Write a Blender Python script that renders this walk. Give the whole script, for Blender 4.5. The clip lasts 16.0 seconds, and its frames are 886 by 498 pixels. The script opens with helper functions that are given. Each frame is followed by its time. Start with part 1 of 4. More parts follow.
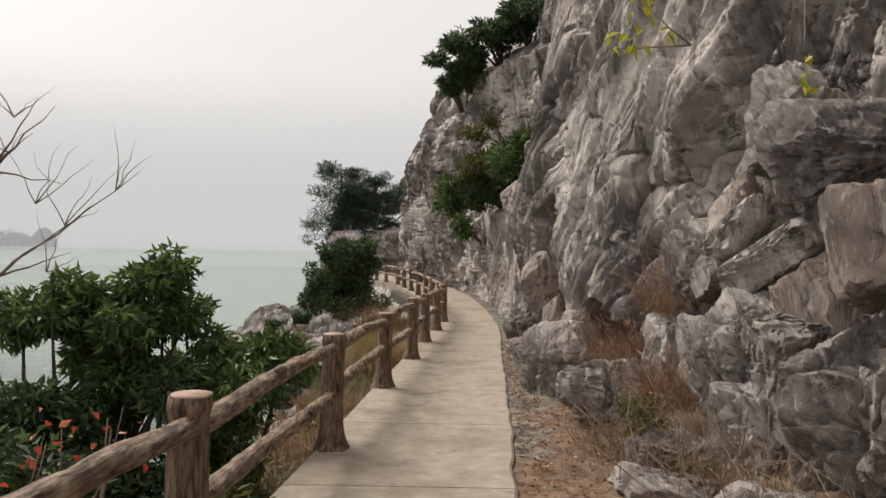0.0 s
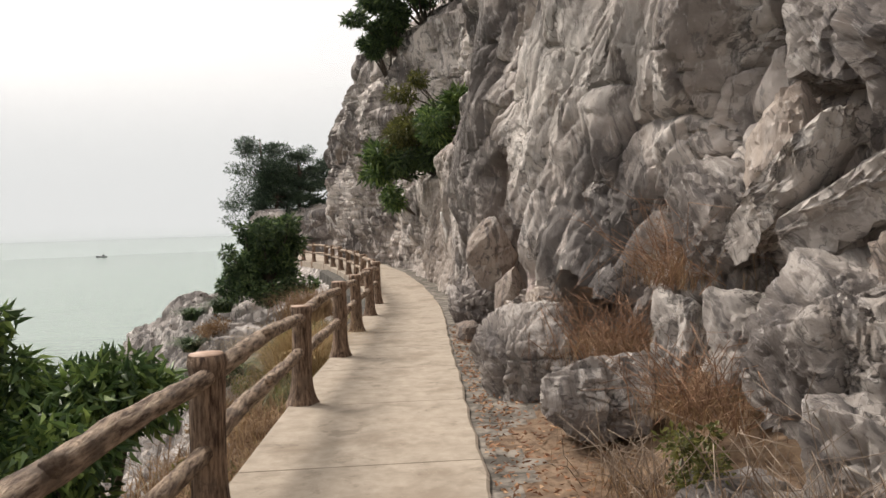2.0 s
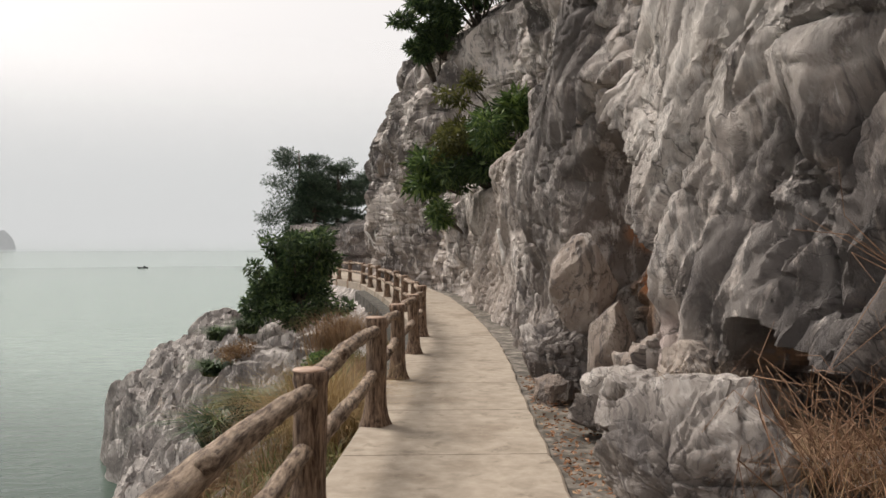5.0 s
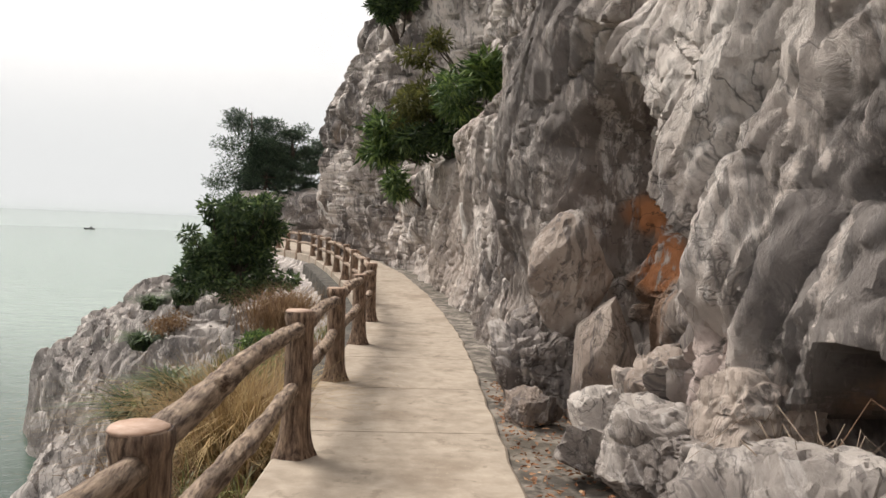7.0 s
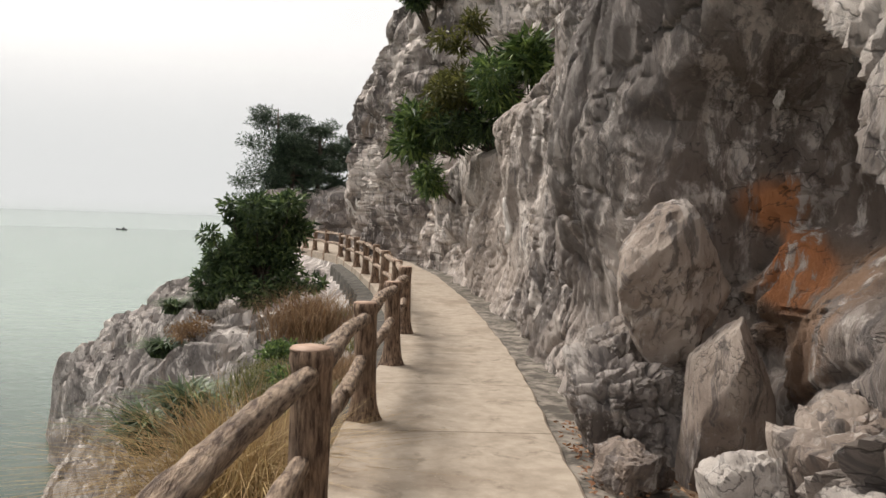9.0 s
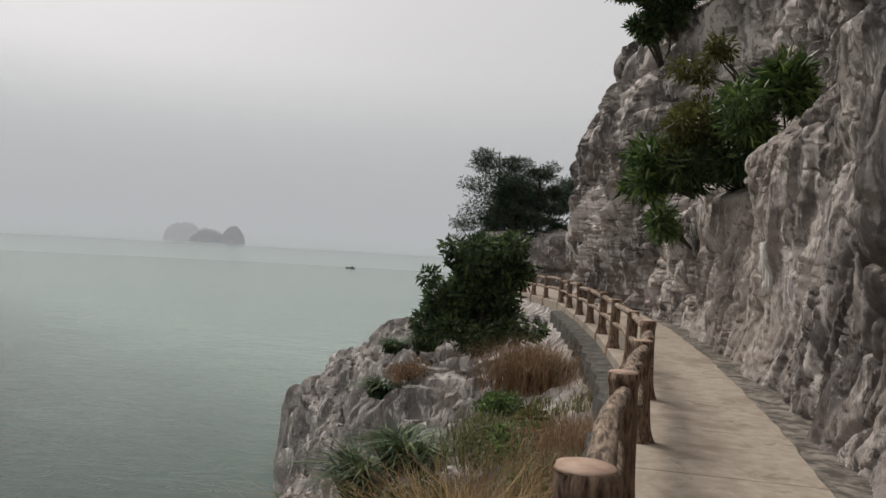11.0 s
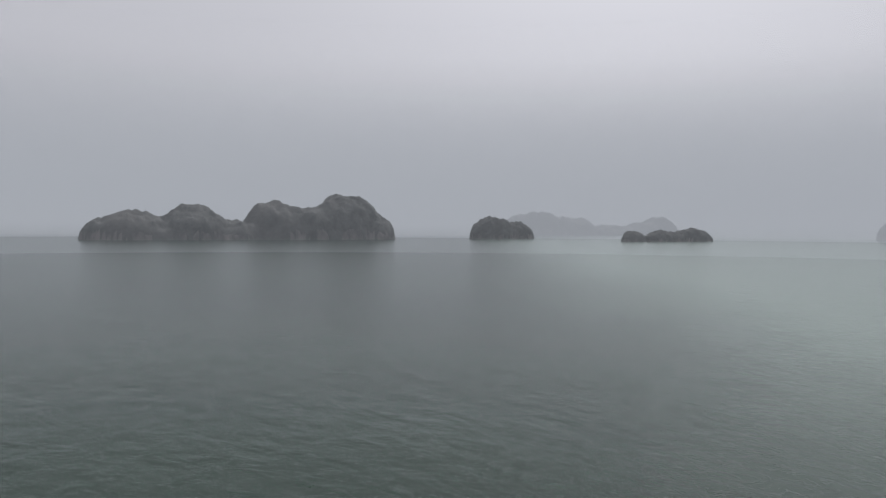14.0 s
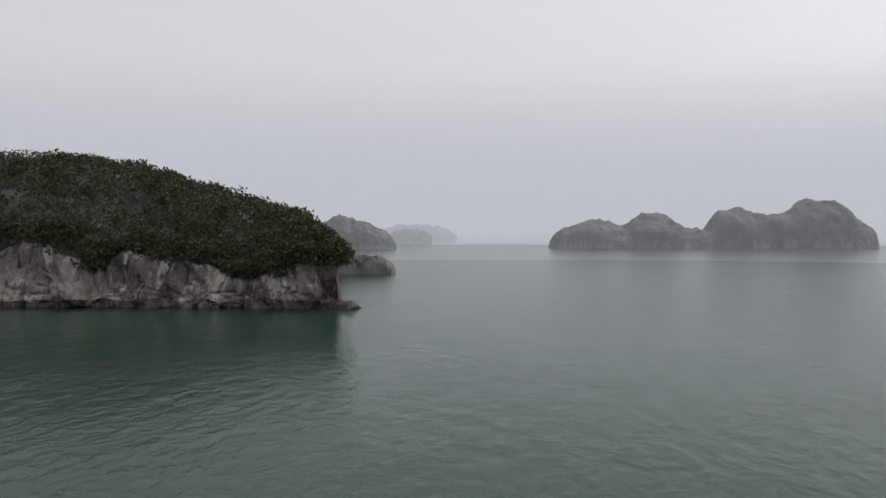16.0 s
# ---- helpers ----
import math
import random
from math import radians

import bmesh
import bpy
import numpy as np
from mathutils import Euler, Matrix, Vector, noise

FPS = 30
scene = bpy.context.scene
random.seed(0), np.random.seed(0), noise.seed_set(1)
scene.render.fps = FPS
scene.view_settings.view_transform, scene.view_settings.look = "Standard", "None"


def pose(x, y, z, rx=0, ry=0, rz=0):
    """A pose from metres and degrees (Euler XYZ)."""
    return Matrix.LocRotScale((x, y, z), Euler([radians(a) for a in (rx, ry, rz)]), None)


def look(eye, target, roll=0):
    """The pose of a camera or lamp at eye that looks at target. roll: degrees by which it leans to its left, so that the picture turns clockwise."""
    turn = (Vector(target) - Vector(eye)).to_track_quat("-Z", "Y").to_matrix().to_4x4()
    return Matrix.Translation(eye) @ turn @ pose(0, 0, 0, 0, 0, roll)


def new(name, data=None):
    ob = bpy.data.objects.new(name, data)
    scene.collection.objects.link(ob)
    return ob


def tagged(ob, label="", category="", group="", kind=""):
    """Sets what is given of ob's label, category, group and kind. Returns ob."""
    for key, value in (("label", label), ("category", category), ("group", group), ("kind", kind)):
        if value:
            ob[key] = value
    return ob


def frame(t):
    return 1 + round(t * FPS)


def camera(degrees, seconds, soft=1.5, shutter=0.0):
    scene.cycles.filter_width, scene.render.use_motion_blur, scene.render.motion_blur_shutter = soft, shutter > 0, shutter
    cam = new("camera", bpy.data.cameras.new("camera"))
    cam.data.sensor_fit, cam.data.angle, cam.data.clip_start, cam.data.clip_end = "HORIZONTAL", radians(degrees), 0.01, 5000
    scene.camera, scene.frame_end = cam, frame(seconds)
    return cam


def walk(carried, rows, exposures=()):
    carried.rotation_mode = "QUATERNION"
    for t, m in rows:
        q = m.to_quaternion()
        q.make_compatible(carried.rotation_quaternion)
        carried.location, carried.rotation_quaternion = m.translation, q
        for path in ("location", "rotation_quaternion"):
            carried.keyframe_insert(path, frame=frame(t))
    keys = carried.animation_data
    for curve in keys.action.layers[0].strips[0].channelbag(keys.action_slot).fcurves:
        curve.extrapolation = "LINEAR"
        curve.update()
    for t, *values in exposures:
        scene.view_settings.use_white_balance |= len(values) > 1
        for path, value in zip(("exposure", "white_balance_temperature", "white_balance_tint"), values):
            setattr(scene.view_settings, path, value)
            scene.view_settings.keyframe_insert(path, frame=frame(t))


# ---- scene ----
cam = camera(58.3, 16.0)
PATH = [
    (0, (0.046, 0.2, 1.707), (0.057, 2.2, 1.69), 1.2),
    (0.5, (0.115, 0.806, 1.699), (0.166, 2.806, 1.677), 1.1),
    (1, (0.089, 1.334, 1.653), (0.201, 3.331, 1.636), 2.1),
    (1.5, (0.117, 1.851, 1.648), (0.258, 3.846, 1.612), -0.4),
    (2, (0.062, 2.386, 1.618), (0.246, 4.376, 1.536), -1.6),
    (2.5, (0.076, 2.932, 1.606), (0.324, 4.913, 1.497), -1.8),
    (3, (0.071, 3.422, 1.598), (0.329, 5.402, 1.486), -1.0),
    (3.5, (-0.03, 3.9, 1.567), (0.234, 5.88, 1.467), -2.2),
    (4, (0.01, 4.416, 1.549), (0.189, 6.407, 1.48), -1.9),
    (4.5, (-0.046, 4.872, 1.54), (0.064, 6.869, 1.495), -0.2),
    (4.7, (-0.068, 5.052, 1.54), (0.025, 7.05, 1.515), -0.1),
    (6.8, (0.055, 6.886, 1.494), (0.225, 8.877, 1.41), 3.0),
    (7, (0.044, 7.065, 1.505), (0.245, 9.053, 1.417), 2.7),
    (7.5, (0.098, 7.505, 1.495), (0.297, 9.491, 1.375), 1.9),
    (8, (0.109, 7.884, 1.478), (0.281, 9.873, 1.357), 1.5),
    (8.2, (0.088, 8.047, 1.487), (0.254, 10.037, 1.372), 1.6),
    (10.5, (-0.196, 9.694, 1.382), (-0.371, 11.685, 1.336), 3.6),
    (11, (-0.300, 9.867, 1.432), (-0.710, 11.824, 1.421), 3.4),
    (11.5, (-0.350, 9.78, 1.45), (-1.064, 11.648, 1.457), 2.2),
    (12.5, (-0.360, 9.713, 1.430), (-1.535, 11.331, 1.410), 1.0),
    (13, (-0.360, 9.560, 1.415), (-1.759, 10.989, 1.386), 0.0),
    (13.5, (-0.360, 9.367, 1.400), (-1.952, 10.577, 1.361), -0.3),
    (14, (-0.334, 9.148, 1.400), (-2.062, 10.152, 1.340), 0.4),
    (14.5, (-0.307, 8.937, 1.400), (-2.155, 9.699, 1.336), 0.7),
    (15, (-0.360, 8.764, 1.400), (-2.299, 9.249, 1.351), 1.0),
    (15.5, (-0.360, 8.615, 1.400), (-2.349, 8.818, 1.358), 1.1),
    (16, (-0.360, 8.591, 1.400), (-2.359, 8.520, 1.358), -0.1),
]
EXPO = [(0, 0.38, 6900, 12), (1.5, 0.6, 6900, 12), (3.0, 0.85, 6950, 12), (4.0, 0.72, 6900, 12), (4.5, 0.48, 6850, 12), (7, 0.8, 6850, 12), (7.5, 0.88, 6900, 12), (8.2, 0.86, 6900, 12), (10.5, 0.12, 6750, 11), (11.5, -0.15, 6500, 11), (12.5, -0.3, 6350, 11), (13.5, -0.4, 6250, 13), (14.0, -0.27, 6200, 14), (15.0, -0.12, 6250, 14), (16, 0.16, 6350, 14)]
walk(cam, [(t, look(eye, target, roll)) for t, eye, target, roll in PATH], EXPO)

# ---- light ----
world = bpy.data.worlds.new("world")
scene.world = world
world.use_nodes = True
wn = world.node_tree
wbg = wn.nodes["Background"]
sky = wn.nodes.new("ShaderNodeTexSky")
sky.sky_type = "NISHITA"
sky.sun_disc = False
sky.sun_elevation = radians(46)
sky.sun_rotation = radians(-44)
sky.air_density, sky.dust_density, sky.ozone_density = 1.0, 6.0, 1.0
pale = wn.nodes.new("ShaderNodeHueSaturation")
pale.inputs["Saturation"].default_value = 0.10
wn.links.new(sky.outputs[0], pale.inputs["Color"])
veil = wn.nodes.new("ShaderNodeMix")
veil.data_type = "RGBA"
veil.inputs["Factor"].default_value = 0.68
veil.inputs[7].default_value = (8.5, 8.5, 8.7, 1)
wn.links.new(pale.outputs[0], veil.inputs[6])
wn.links.new(veil.outputs[2], wbg.inputs["Color"])
wbg.inputs["Strength"].default_value = 0.085

sun = new("sun", bpy.data.lights.new("sun", "SUN"))
sun.data.energy, sun.data.angle, sun.data.color = 2.3, radians(20), (1.0, 0.96, 0.9)
sun.matrix_world = look((-6.95, 17.2, 10.36), (0, 10, 0))


# ---- node helpers ----
def node(nt, kind, ins=(), **props):
    n = nt.nodes.new(kind)
    for k, v in props.items():
        setattr(n, k, v)
    for k, v in dict(ins).items():
        if isinstance(v, bpy.types.NodeSocket):
            nt.links.new(v, n.inputs[k])
        else:
            n.inputs[k].default_value = v
    return n


def base_mat(name, rough=0.85, metal=0.0):
    m = bpy.data.materials.new(name)
    m.use_nodes = True
    nt = m.node_tree
    b = nt.nodes["Principled BSDF"]
    b.inputs["Roughness"].default_value = rough
    b.inputs["Metallic"].default_value = metal
    b.inputs["Specular IOR Level"].default_value = 0.3
    return m, nt, b


def where(nt, sx=1.0, sy=1.0, sz=1.0):
    g = node(nt, "ShaderNodeNewGeometry")
    return node(nt, "ShaderNodeVectorMath", {0: g.outputs["Position"], 1: (sx, sy, sz)}, operation="MULTIPLY").outputs[0]


def grain(nt, vec, scale, detail=5.0, rough=0.6, warp=0.0):
    return node(nt, "ShaderNodeTexNoise", {"Vector": vec, "Scale": scale, "Detail": detail, "Roughness": rough, "Distortion": warp}).outputs[0]


def ramp(nt, fac, stops):
    r = node(nt, "ShaderNodeValToRGB", {0: fac})
    e = r.color_ramp.elements
    while len(e) < len(stops):
        e.new(0.5)
    for el, (p, c) in zip(e, stops):
        el.position = p
        el.color = (*c, 1) if len(c) == 3 else c
    return r.outputs[0]


def step(nt, fac, lo, hi, top=1.0):
    return node(nt, "ShaderNodeMapRange", {0: fac, 1: lo, 2: hi, 3: 0.0, 4: top}, interpolation_type="SMOOTHSTEP").outputs[0]


def blend(nt, fac, a, b, how="MIX"):
    n = node(nt, "ShaderNodeMix", {0: fac, 6: a if isinstance(a, bpy.types.NodeSocket) else (*a, 1), 7: b if isinstance(b, bpy.types.NodeSocket) else (*b, 1)}, data_type="RGBA", blend_type=how)
    return n.outputs[2]


def times(nt, a, b, op="MULTIPLY"):
    return node(nt, "ShaderNodeMath", {0: a, 1: b}, operation=op).outputs[0]


def relief(nt, bsdf, height, strength, dist):
    bu = node(nt, "ShaderNodeBump", {"Height": height, "Strength": strength, "Distance": dist})
    nt.links.new(bu.outputs[0], bsdf.inputs["Normal"])


def near_spot(nt, centre, radius):
    g = node(nt, "ShaderNodeNewGeometry")
    d = node(nt, "ShaderNodeVectorMath", {0: g.outputs["Position"], 1: centre}, operation="DISTANCE").outputs["Value"]
    return node(nt, "ShaderNodeMapRange", {0: d, 1: 0.0, 2: radius, 3: 1.0, 4: 0.0}).outputs[0]


def limestone(name, dark=(0.12, 0.103, 0.095), mid=(0.31, 0.267, 0.24), light=(0.65, 0.58, 0.53), stains_and_shade=(), pale=0.8, ochre=0.35, size=1.0, lean=0.3):
    """Weathered limestone: broad patches, leaning drip streaks in white and black, ochre bloom, hairline cracks."""
    m, nt, b = base_mat(name, 0.85)
    p = where(nt)
    shift = node(nt, "ShaderNodeTexNoise", {"Vector": p, "Scale": 0.9 / size, "Detail": 3.0}).outputs[1]
    shift = node(nt, "ShaderNodeVectorMath", {0: shift, 1: (0.5, 0.5, 0.5)}, operation="SUBTRACT").outputs[0]
    bent = node(nt, "ShaderNodeVectorMath", {0: shift, 1: (0.7 * size, 0.7 * size, 0.5 * size), 2: p}, operation="MULTIPLY_ADD").outputs[0]
    tilt = node(nt, "ShaderNodeVectorRotate", {"Vector": bent, "Angle": lean}, rotation_type="X_AXIS").outputs[0]

    def drawn(x, y, z):
        return node(nt, "ShaderNodeVectorMath", {0: tilt, 1: (x, y, z)}, operation="MULTIPLY").outputs[0]

    col = ramp(nt, grain(nt, bent, 0.5 / size, 8, 0.58, 0.3), [(0.39, dark), (0.50, mid), (0.61, light)])
    col = blend(nt, step(nt, grain(nt, drawn(1, 1, 0.7), 0.7 / size, 5, 0.6), 0.56, 0.72, ochre), col, (0.34, 0.235, 0.15))
    # drips
    col = blend(nt, step(nt, grain(nt, drawn(2.6, 2.6, 0.36), 1.0 / size, 7, 0.58, 0.3), 0.55, 0.63, pale), col, (0.68, 0.625, 0.58))
    col = blend(nt, step(nt, grain(nt, drawn(4.2, 4.2, 0.6), 1.25 / size, 8, 0.64, 0.5), 0.54, 0.60, 0.62), col, (0.10, 0.09, 0.09))
    col = blend(nt, step(nt, grain(nt, drawn(9, 9, 1.1), 1.2 / size, 7, 0.66, 0.2), 0.56, 0.66, 0.5), col, (0.62, 0.585, 0.555))
    col = blend(nt, step(nt, grain(nt, drawn(8, 8, 1.3), 1.5 / size, 7, 0.66, 0.3), 0.57, 0.63, 0.45), col, (0.08, 0.073, 0.073))
    # specks
    col = blend(nt, step(nt, grain(nt, p, 19 / size, 4, 0.7), 0.62, 0.74, 0.35), col, (0.66, 0.63, 0.60))
    col = blend(nt, step(nt, grain(nt, p, 11 / size, 5, 0.7), 0.58, 0.72, 0.4), col, (0.08, 0.073, 0.073))
    for centre, radius, colour, how_much in stains_and_shade:
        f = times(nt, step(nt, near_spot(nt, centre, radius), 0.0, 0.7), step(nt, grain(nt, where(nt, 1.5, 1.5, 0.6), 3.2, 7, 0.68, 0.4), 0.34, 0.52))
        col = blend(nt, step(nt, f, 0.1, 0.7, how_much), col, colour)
    # hairline cracks at two sizes, in patches
    crack = None
    for sc, wide, vec, seed in ((1.3, 0.011, drawn(1.2, 1.2, 0.6), 3.0), (3.1, 0.017, drawn(0.8, 0.8, 1.2), 9.0)):
        off = node(nt, "ShaderNodeVectorMath", {0: vec, 1: (seed, seed, seed)}, operation="ADD").outputs[0]
        line = node(nt, "ShaderNodeMath", {0: times(nt, grain(nt, off, sc / size, 5, 0.55, 0.2), 0.5, "SUBTRACT")}, operation="ABSOLUTE").outputs[0]
        open_ = times(nt, times(nt, 1.0, step(nt, line, 0.0, wide), "SUBTRACT"), step(nt, grain(nt, off, 0.7 / size, 3), 0.50, 0.60, 0.6))
        crack = open_ if crack is None else times(nt, crack, open_, "MAXIMUM")
    col = blend(nt, crack, col, (0.035, 0.032, 0.032))
    nt.links.new(col, b.inputs["Base Color"])
    h = times(nt, grain(nt, drawn(1.5, 1.5, 0.55), 6 / size, 11, 0.74, 0.2), times(nt, crack, 0.2), "SUBTRACT")
    relief(nt, b, h, 0.9, 0.09 * size)
    return m


def plain(name, a, b_, scale=6.0, rough=0.85, bump=0.4, dist=0.01, sx=1.0, sy=1.0, sz=1.0, lo=0.38, hi=0.64, fleck=None):
    m, nt, b = base_mat(name, rough)
    p = where(nt, sx, sy, sz)
    col = ramp(nt, grain(nt, p, scale, 7, 0.62, 0.2), [(lo, a), (hi, b_)])
    if fleck:
        col = blend(nt, step(nt, grain(nt, where(nt), scale * 0.17, 5, 0.6), 0.5, 0.68, 0.7), col, fleck)
        col = blend(nt, step(nt, grain(nt, where(nt), scale * 0.55, 7, 0.68, 0.4), 0.56, 0.66, 0.45), col, [c * 0.6 for c in fleck])
        col = blend(nt, step(nt, grain(nt, where(nt), scale * 9.0, 3, 0.6), 0.66, 0.72, 0.5), col, [min(0.8, c * 1.5) for c in b_])
    nt.links.new(col, b.inputs["Base Color"])
    relief(nt, b, grain(nt, p, scale * 3, 6, 0.65), bump, dist)
    return m


def leafy(name, dark, mid, light, glow=0.3, rough=0.45, patch=1.6):
    m, nt, b = base_mat(name, rough)
    g = node(nt, "ShaderNodeNewGeometry")
    col = ramp(nt, g.outputs["Random Per Island"], [(0.0, dark), (0.55, mid), (1.0, light)])
    col = blend(nt, step(nt, grain(nt, where(nt), patch, 3), 0.42, 0.66, 0.5), col, dark)
    nt.links.new(col, b.inputs["Base Color"])
    tr = node(nt, "ShaderNodeBsdfTranslucent", {"Color": col})
    mx = node(nt, "ShaderNodeMixShader", {0: glow, 1: b.outputs[0], 2: tr.outputs[0]})
    nt.links.new(mx.outputs[0], nt.nodes["Material Output"].inputs[0])
    return m


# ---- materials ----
# The dark brown spot at (2.2, 13.3, 1.8) paints cave shade over brown rock
ROCK = limestone("grey_limestone", stains_and_shade=[((2.1, 16.2, 3.2), 3.4, (0.13, 0.115, 0.108), 0.72), ((2.1, 9.9, 1.45), 1.35, (0.115, 0.104, 0.10), 0.8), ((2.2, 13.3, 1.8), 1.6, (0.13, 0.095, 0.075), 0.85), ((2.35, 13.3, 1.0), 0.9, (0.27, 0.165, 0.105), 0.75), ((2.5, 13.85, 1.62), 0.40, (0.56, 0.22, 0.08), 0.8), ((2.55, 13.72, 1.38), 0.34, (0.50, 0.19, 0.07), 0.75), ((2.6, 13.65, 1.15), 0.36, (0.44, 0.17, 0.065), 0.8), ((2.2, 25.0, 1.2), 5.0, (0.56, 0.475, 0.41), 0.45), ((1.95, 11.0, 0.65), 0.5, (0.62, 0.5, 0.46), 0.6), ((2.35, 10.0, 0.5), 0.6, (0.62, 0.40, 0.25), 0.8), ((2.0, 11.4, 3.0), 1.5, (0.66, 0.61, 0.56), 0.45), ((2.2, 10.0, 3.4), 1.4, (0.62, 0.57, 0.525), 0.45)])
BOULDER = limestone("boulder_limestone", dark=(0.15, 0.13, 0.12), mid=(0.27, 0.238, 0.218), light=(0.49, 0.443, 0.405), pale=0.45, ochre=0.2, size=0.55, lean=0.9)
PALEROCK = limestone("pale_limestone", dark=(0.34, 0.305, 0.28), mid=(0.50, 0.452, 0.415), light=(0.70, 0.65, 0.60), ochre=0.3, size=0.6, lean=0.7)
BROWNROCK = limestone("brown_limestone", dark=(0.14, 0.113, 0.098), mid=(0.31, 0.25, 0.212), light=(0.48, 0.405, 0.35), pale=0.5, ochre=0.5, size=0.6, stains_and_shade=[((1.88, 12.9, 1.02), 0.17, (0.80, 0.45, 0.40), 0.95)])
SHORE = limestone("shore_limestone", dark=(0.18, 0.16, 0.148), mid=(0.31, 0.278, 0.257), light=(0.52, 0.475, 0.44), ochre=0.3, size=0.9, lean=0.8)
CONCRETE = plain("path_concrete", (0.275, 0.23, 0.182), (0.41, 0.348, 0.281), 7.0, 0.85, 0.35, 0.006, lo=0.32, hi=0.7, fleck=(0.20, 0.157, 0.117))
OLDCONC = plain("stained_concrete", (0.07, 0.061, 0.051), (0.26, 0.23, 0.195), 5.5, 0.85, 0.5, 0.012, lo=0.42, hi=0.62, fleck=(0.10, 0.085, 0.065))
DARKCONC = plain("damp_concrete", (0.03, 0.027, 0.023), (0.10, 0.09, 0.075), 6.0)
SOIL = plain("dry_soil", (0.11, 0.07, 0.045), (0.26, 0.18, 0.12), 9.0, 0.95, 0.7, 0.02)
BARK = plain("cast_log_bark", (0.065, 0.036, 0.025), (0.40, 0.275, 0.19), 27.0, 0.75, 1.0, 0.025, sx=1.6, sy=1.6, sz=0.28, fleck=(0.19, 0.135, 0.10))
RAILBARK = plain("cast_rail_bark", (0.085, 0.05, 0.033), (0.55, 0.415, 0.305), 26.0, 0.72, 1.0, 0.025, sx=1.7, sy=0.25, sz=1.7, fleck=(0.14, 0.10, 0.075))
LOGTOP = plain("log_cut_face", (0.30, 0.19, 0.13), (0.46, 0.33, 0.26), 12.0, 0.7, 0.3, 0.004)
TWIG = plain("dry_twig", (0.16, 0.115, 0.085), (0.34, 0.27, 0.21), 8.0)
REDTWIG = plain("rusty_twig", (0.17, 0.095, 0.06), (0.36, 0.22, 0.14), 8.0)
TRUNK = plain("tree_bark", (0.05, 0.04, 0.033), (0.14, 0.115, 0.09), 8.0)
GREEN = leafy("green_leaf", (0.039, 0.074, 0.032), (0.114, 0.184, 0.059), (0.275, 0.370, 0.106))
DARKGREEN = leafy("dark_leaf", (0.033, 0.057, 0.030), (0.077, 0.123, 0.055), (0.178, 0.243, 0.087))
PINE = leafy("pine_leaf", (0.028, 0.049, 0.034), (0.061, 0.095, 0.061), (0.114, 0.162, 0.095), 0.2)
OLIVE = leafy("olive_leaf", (0.056, 0.060, 0.020), (0.125, 0.130, 0.040), (0.235, 0.225, 0.068), 0.35)
STRAW = leafy("dry_straw", (0.205, 0.130, 0.058), (0.37, 0.255, 0.12), (0.54, 0.42, 0.22), 0.3, 0.8)
RUST = leafy("rusty_grass", (0.13, 0.076, 0.042), (0.25, 0.152, 0.083), (0.38, 0.265, 0.148), 0.3, 0.8)
LITTER = leafy("fallen_leaf", (0.12, 0.055, 0.03), (0.30, 0.14, 0.07), (0.5, 0.33, 0.2), 0.1, 0.8)
REDLEAF = leafy("red_leaf", (0.25, 0.03, 0.02), (0.5, 0.10, 0.06), (0.6, 0.25, 0.15), 0.3)
YELLOW = leafy("yellow_leaf", (0.25, 0.24, 0.03), (0.42, 0.40, 0.05), (0.55, 0.52, 0.10), 0.4)
WHITE = plain("white_paint", (0.50, 0.47, 0.44), (0.74, 0.71, 0.68), 9.0)
HILL = leafy("hill_woods", (0.03, 0.036, 0.018), (0.07, 0.072, 0.034), (0.12, 0.11, 0.055), 0.1, 0.8, 0.3)
ISLE = plain("island_scrub", (0.06, 0.066, 0.062), (0.12, 0.125, 0.12), 0.12, 0.95, 0.6, 2.0, fleck=(0.10, 0.10, 0.095))
ISLECLIFF = plain("island_cliff", (0.09, 0.09, 0.09), (0.21, 0.195, 0.185), 0.16, 0.95, 0.6, 2.0, sz=0.4)
BOATMAT = plain("boat_paint", (0.08, 0.085, 0.09), (0.16, 0.16, 0.16), 2.0)


def water():
    m, nt, b = base_mat("sea_water", 0.16)
    b.inputs["Specular IOR Level"].default_value = 0.5
    b.inputs["IOR"].default_value = 1.2
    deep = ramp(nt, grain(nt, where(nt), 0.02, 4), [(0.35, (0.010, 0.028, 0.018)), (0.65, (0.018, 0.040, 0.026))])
    # Paler towards +y: bright sky reflection on the water, painted into the base colour
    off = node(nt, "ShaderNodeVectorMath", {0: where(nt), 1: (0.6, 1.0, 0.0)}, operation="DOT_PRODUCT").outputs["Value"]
    sky_sheen = step(nt, times(nt, off, times(nt, grain(nt, where(nt), 0.03, 4), 20.0), "ADD"), 20.0, 78.0)
    col = blend(nt, sky_sheen, deep, (0.205, 0.265, 0.228))
    nt.links.new(col, b.inputs["Base Color"])
    h = times(nt, grain(nt, where(nt, 0.55, 1, 1), 0.9, 4, 0.6, 0.4), times(nt, grain(nt, where(nt, 0.4, 1, 1), 0.16, 3), 1.5), "ADD")
    relief(nt, b, h, 0.27, 0.4)
    return m


SEA = water()


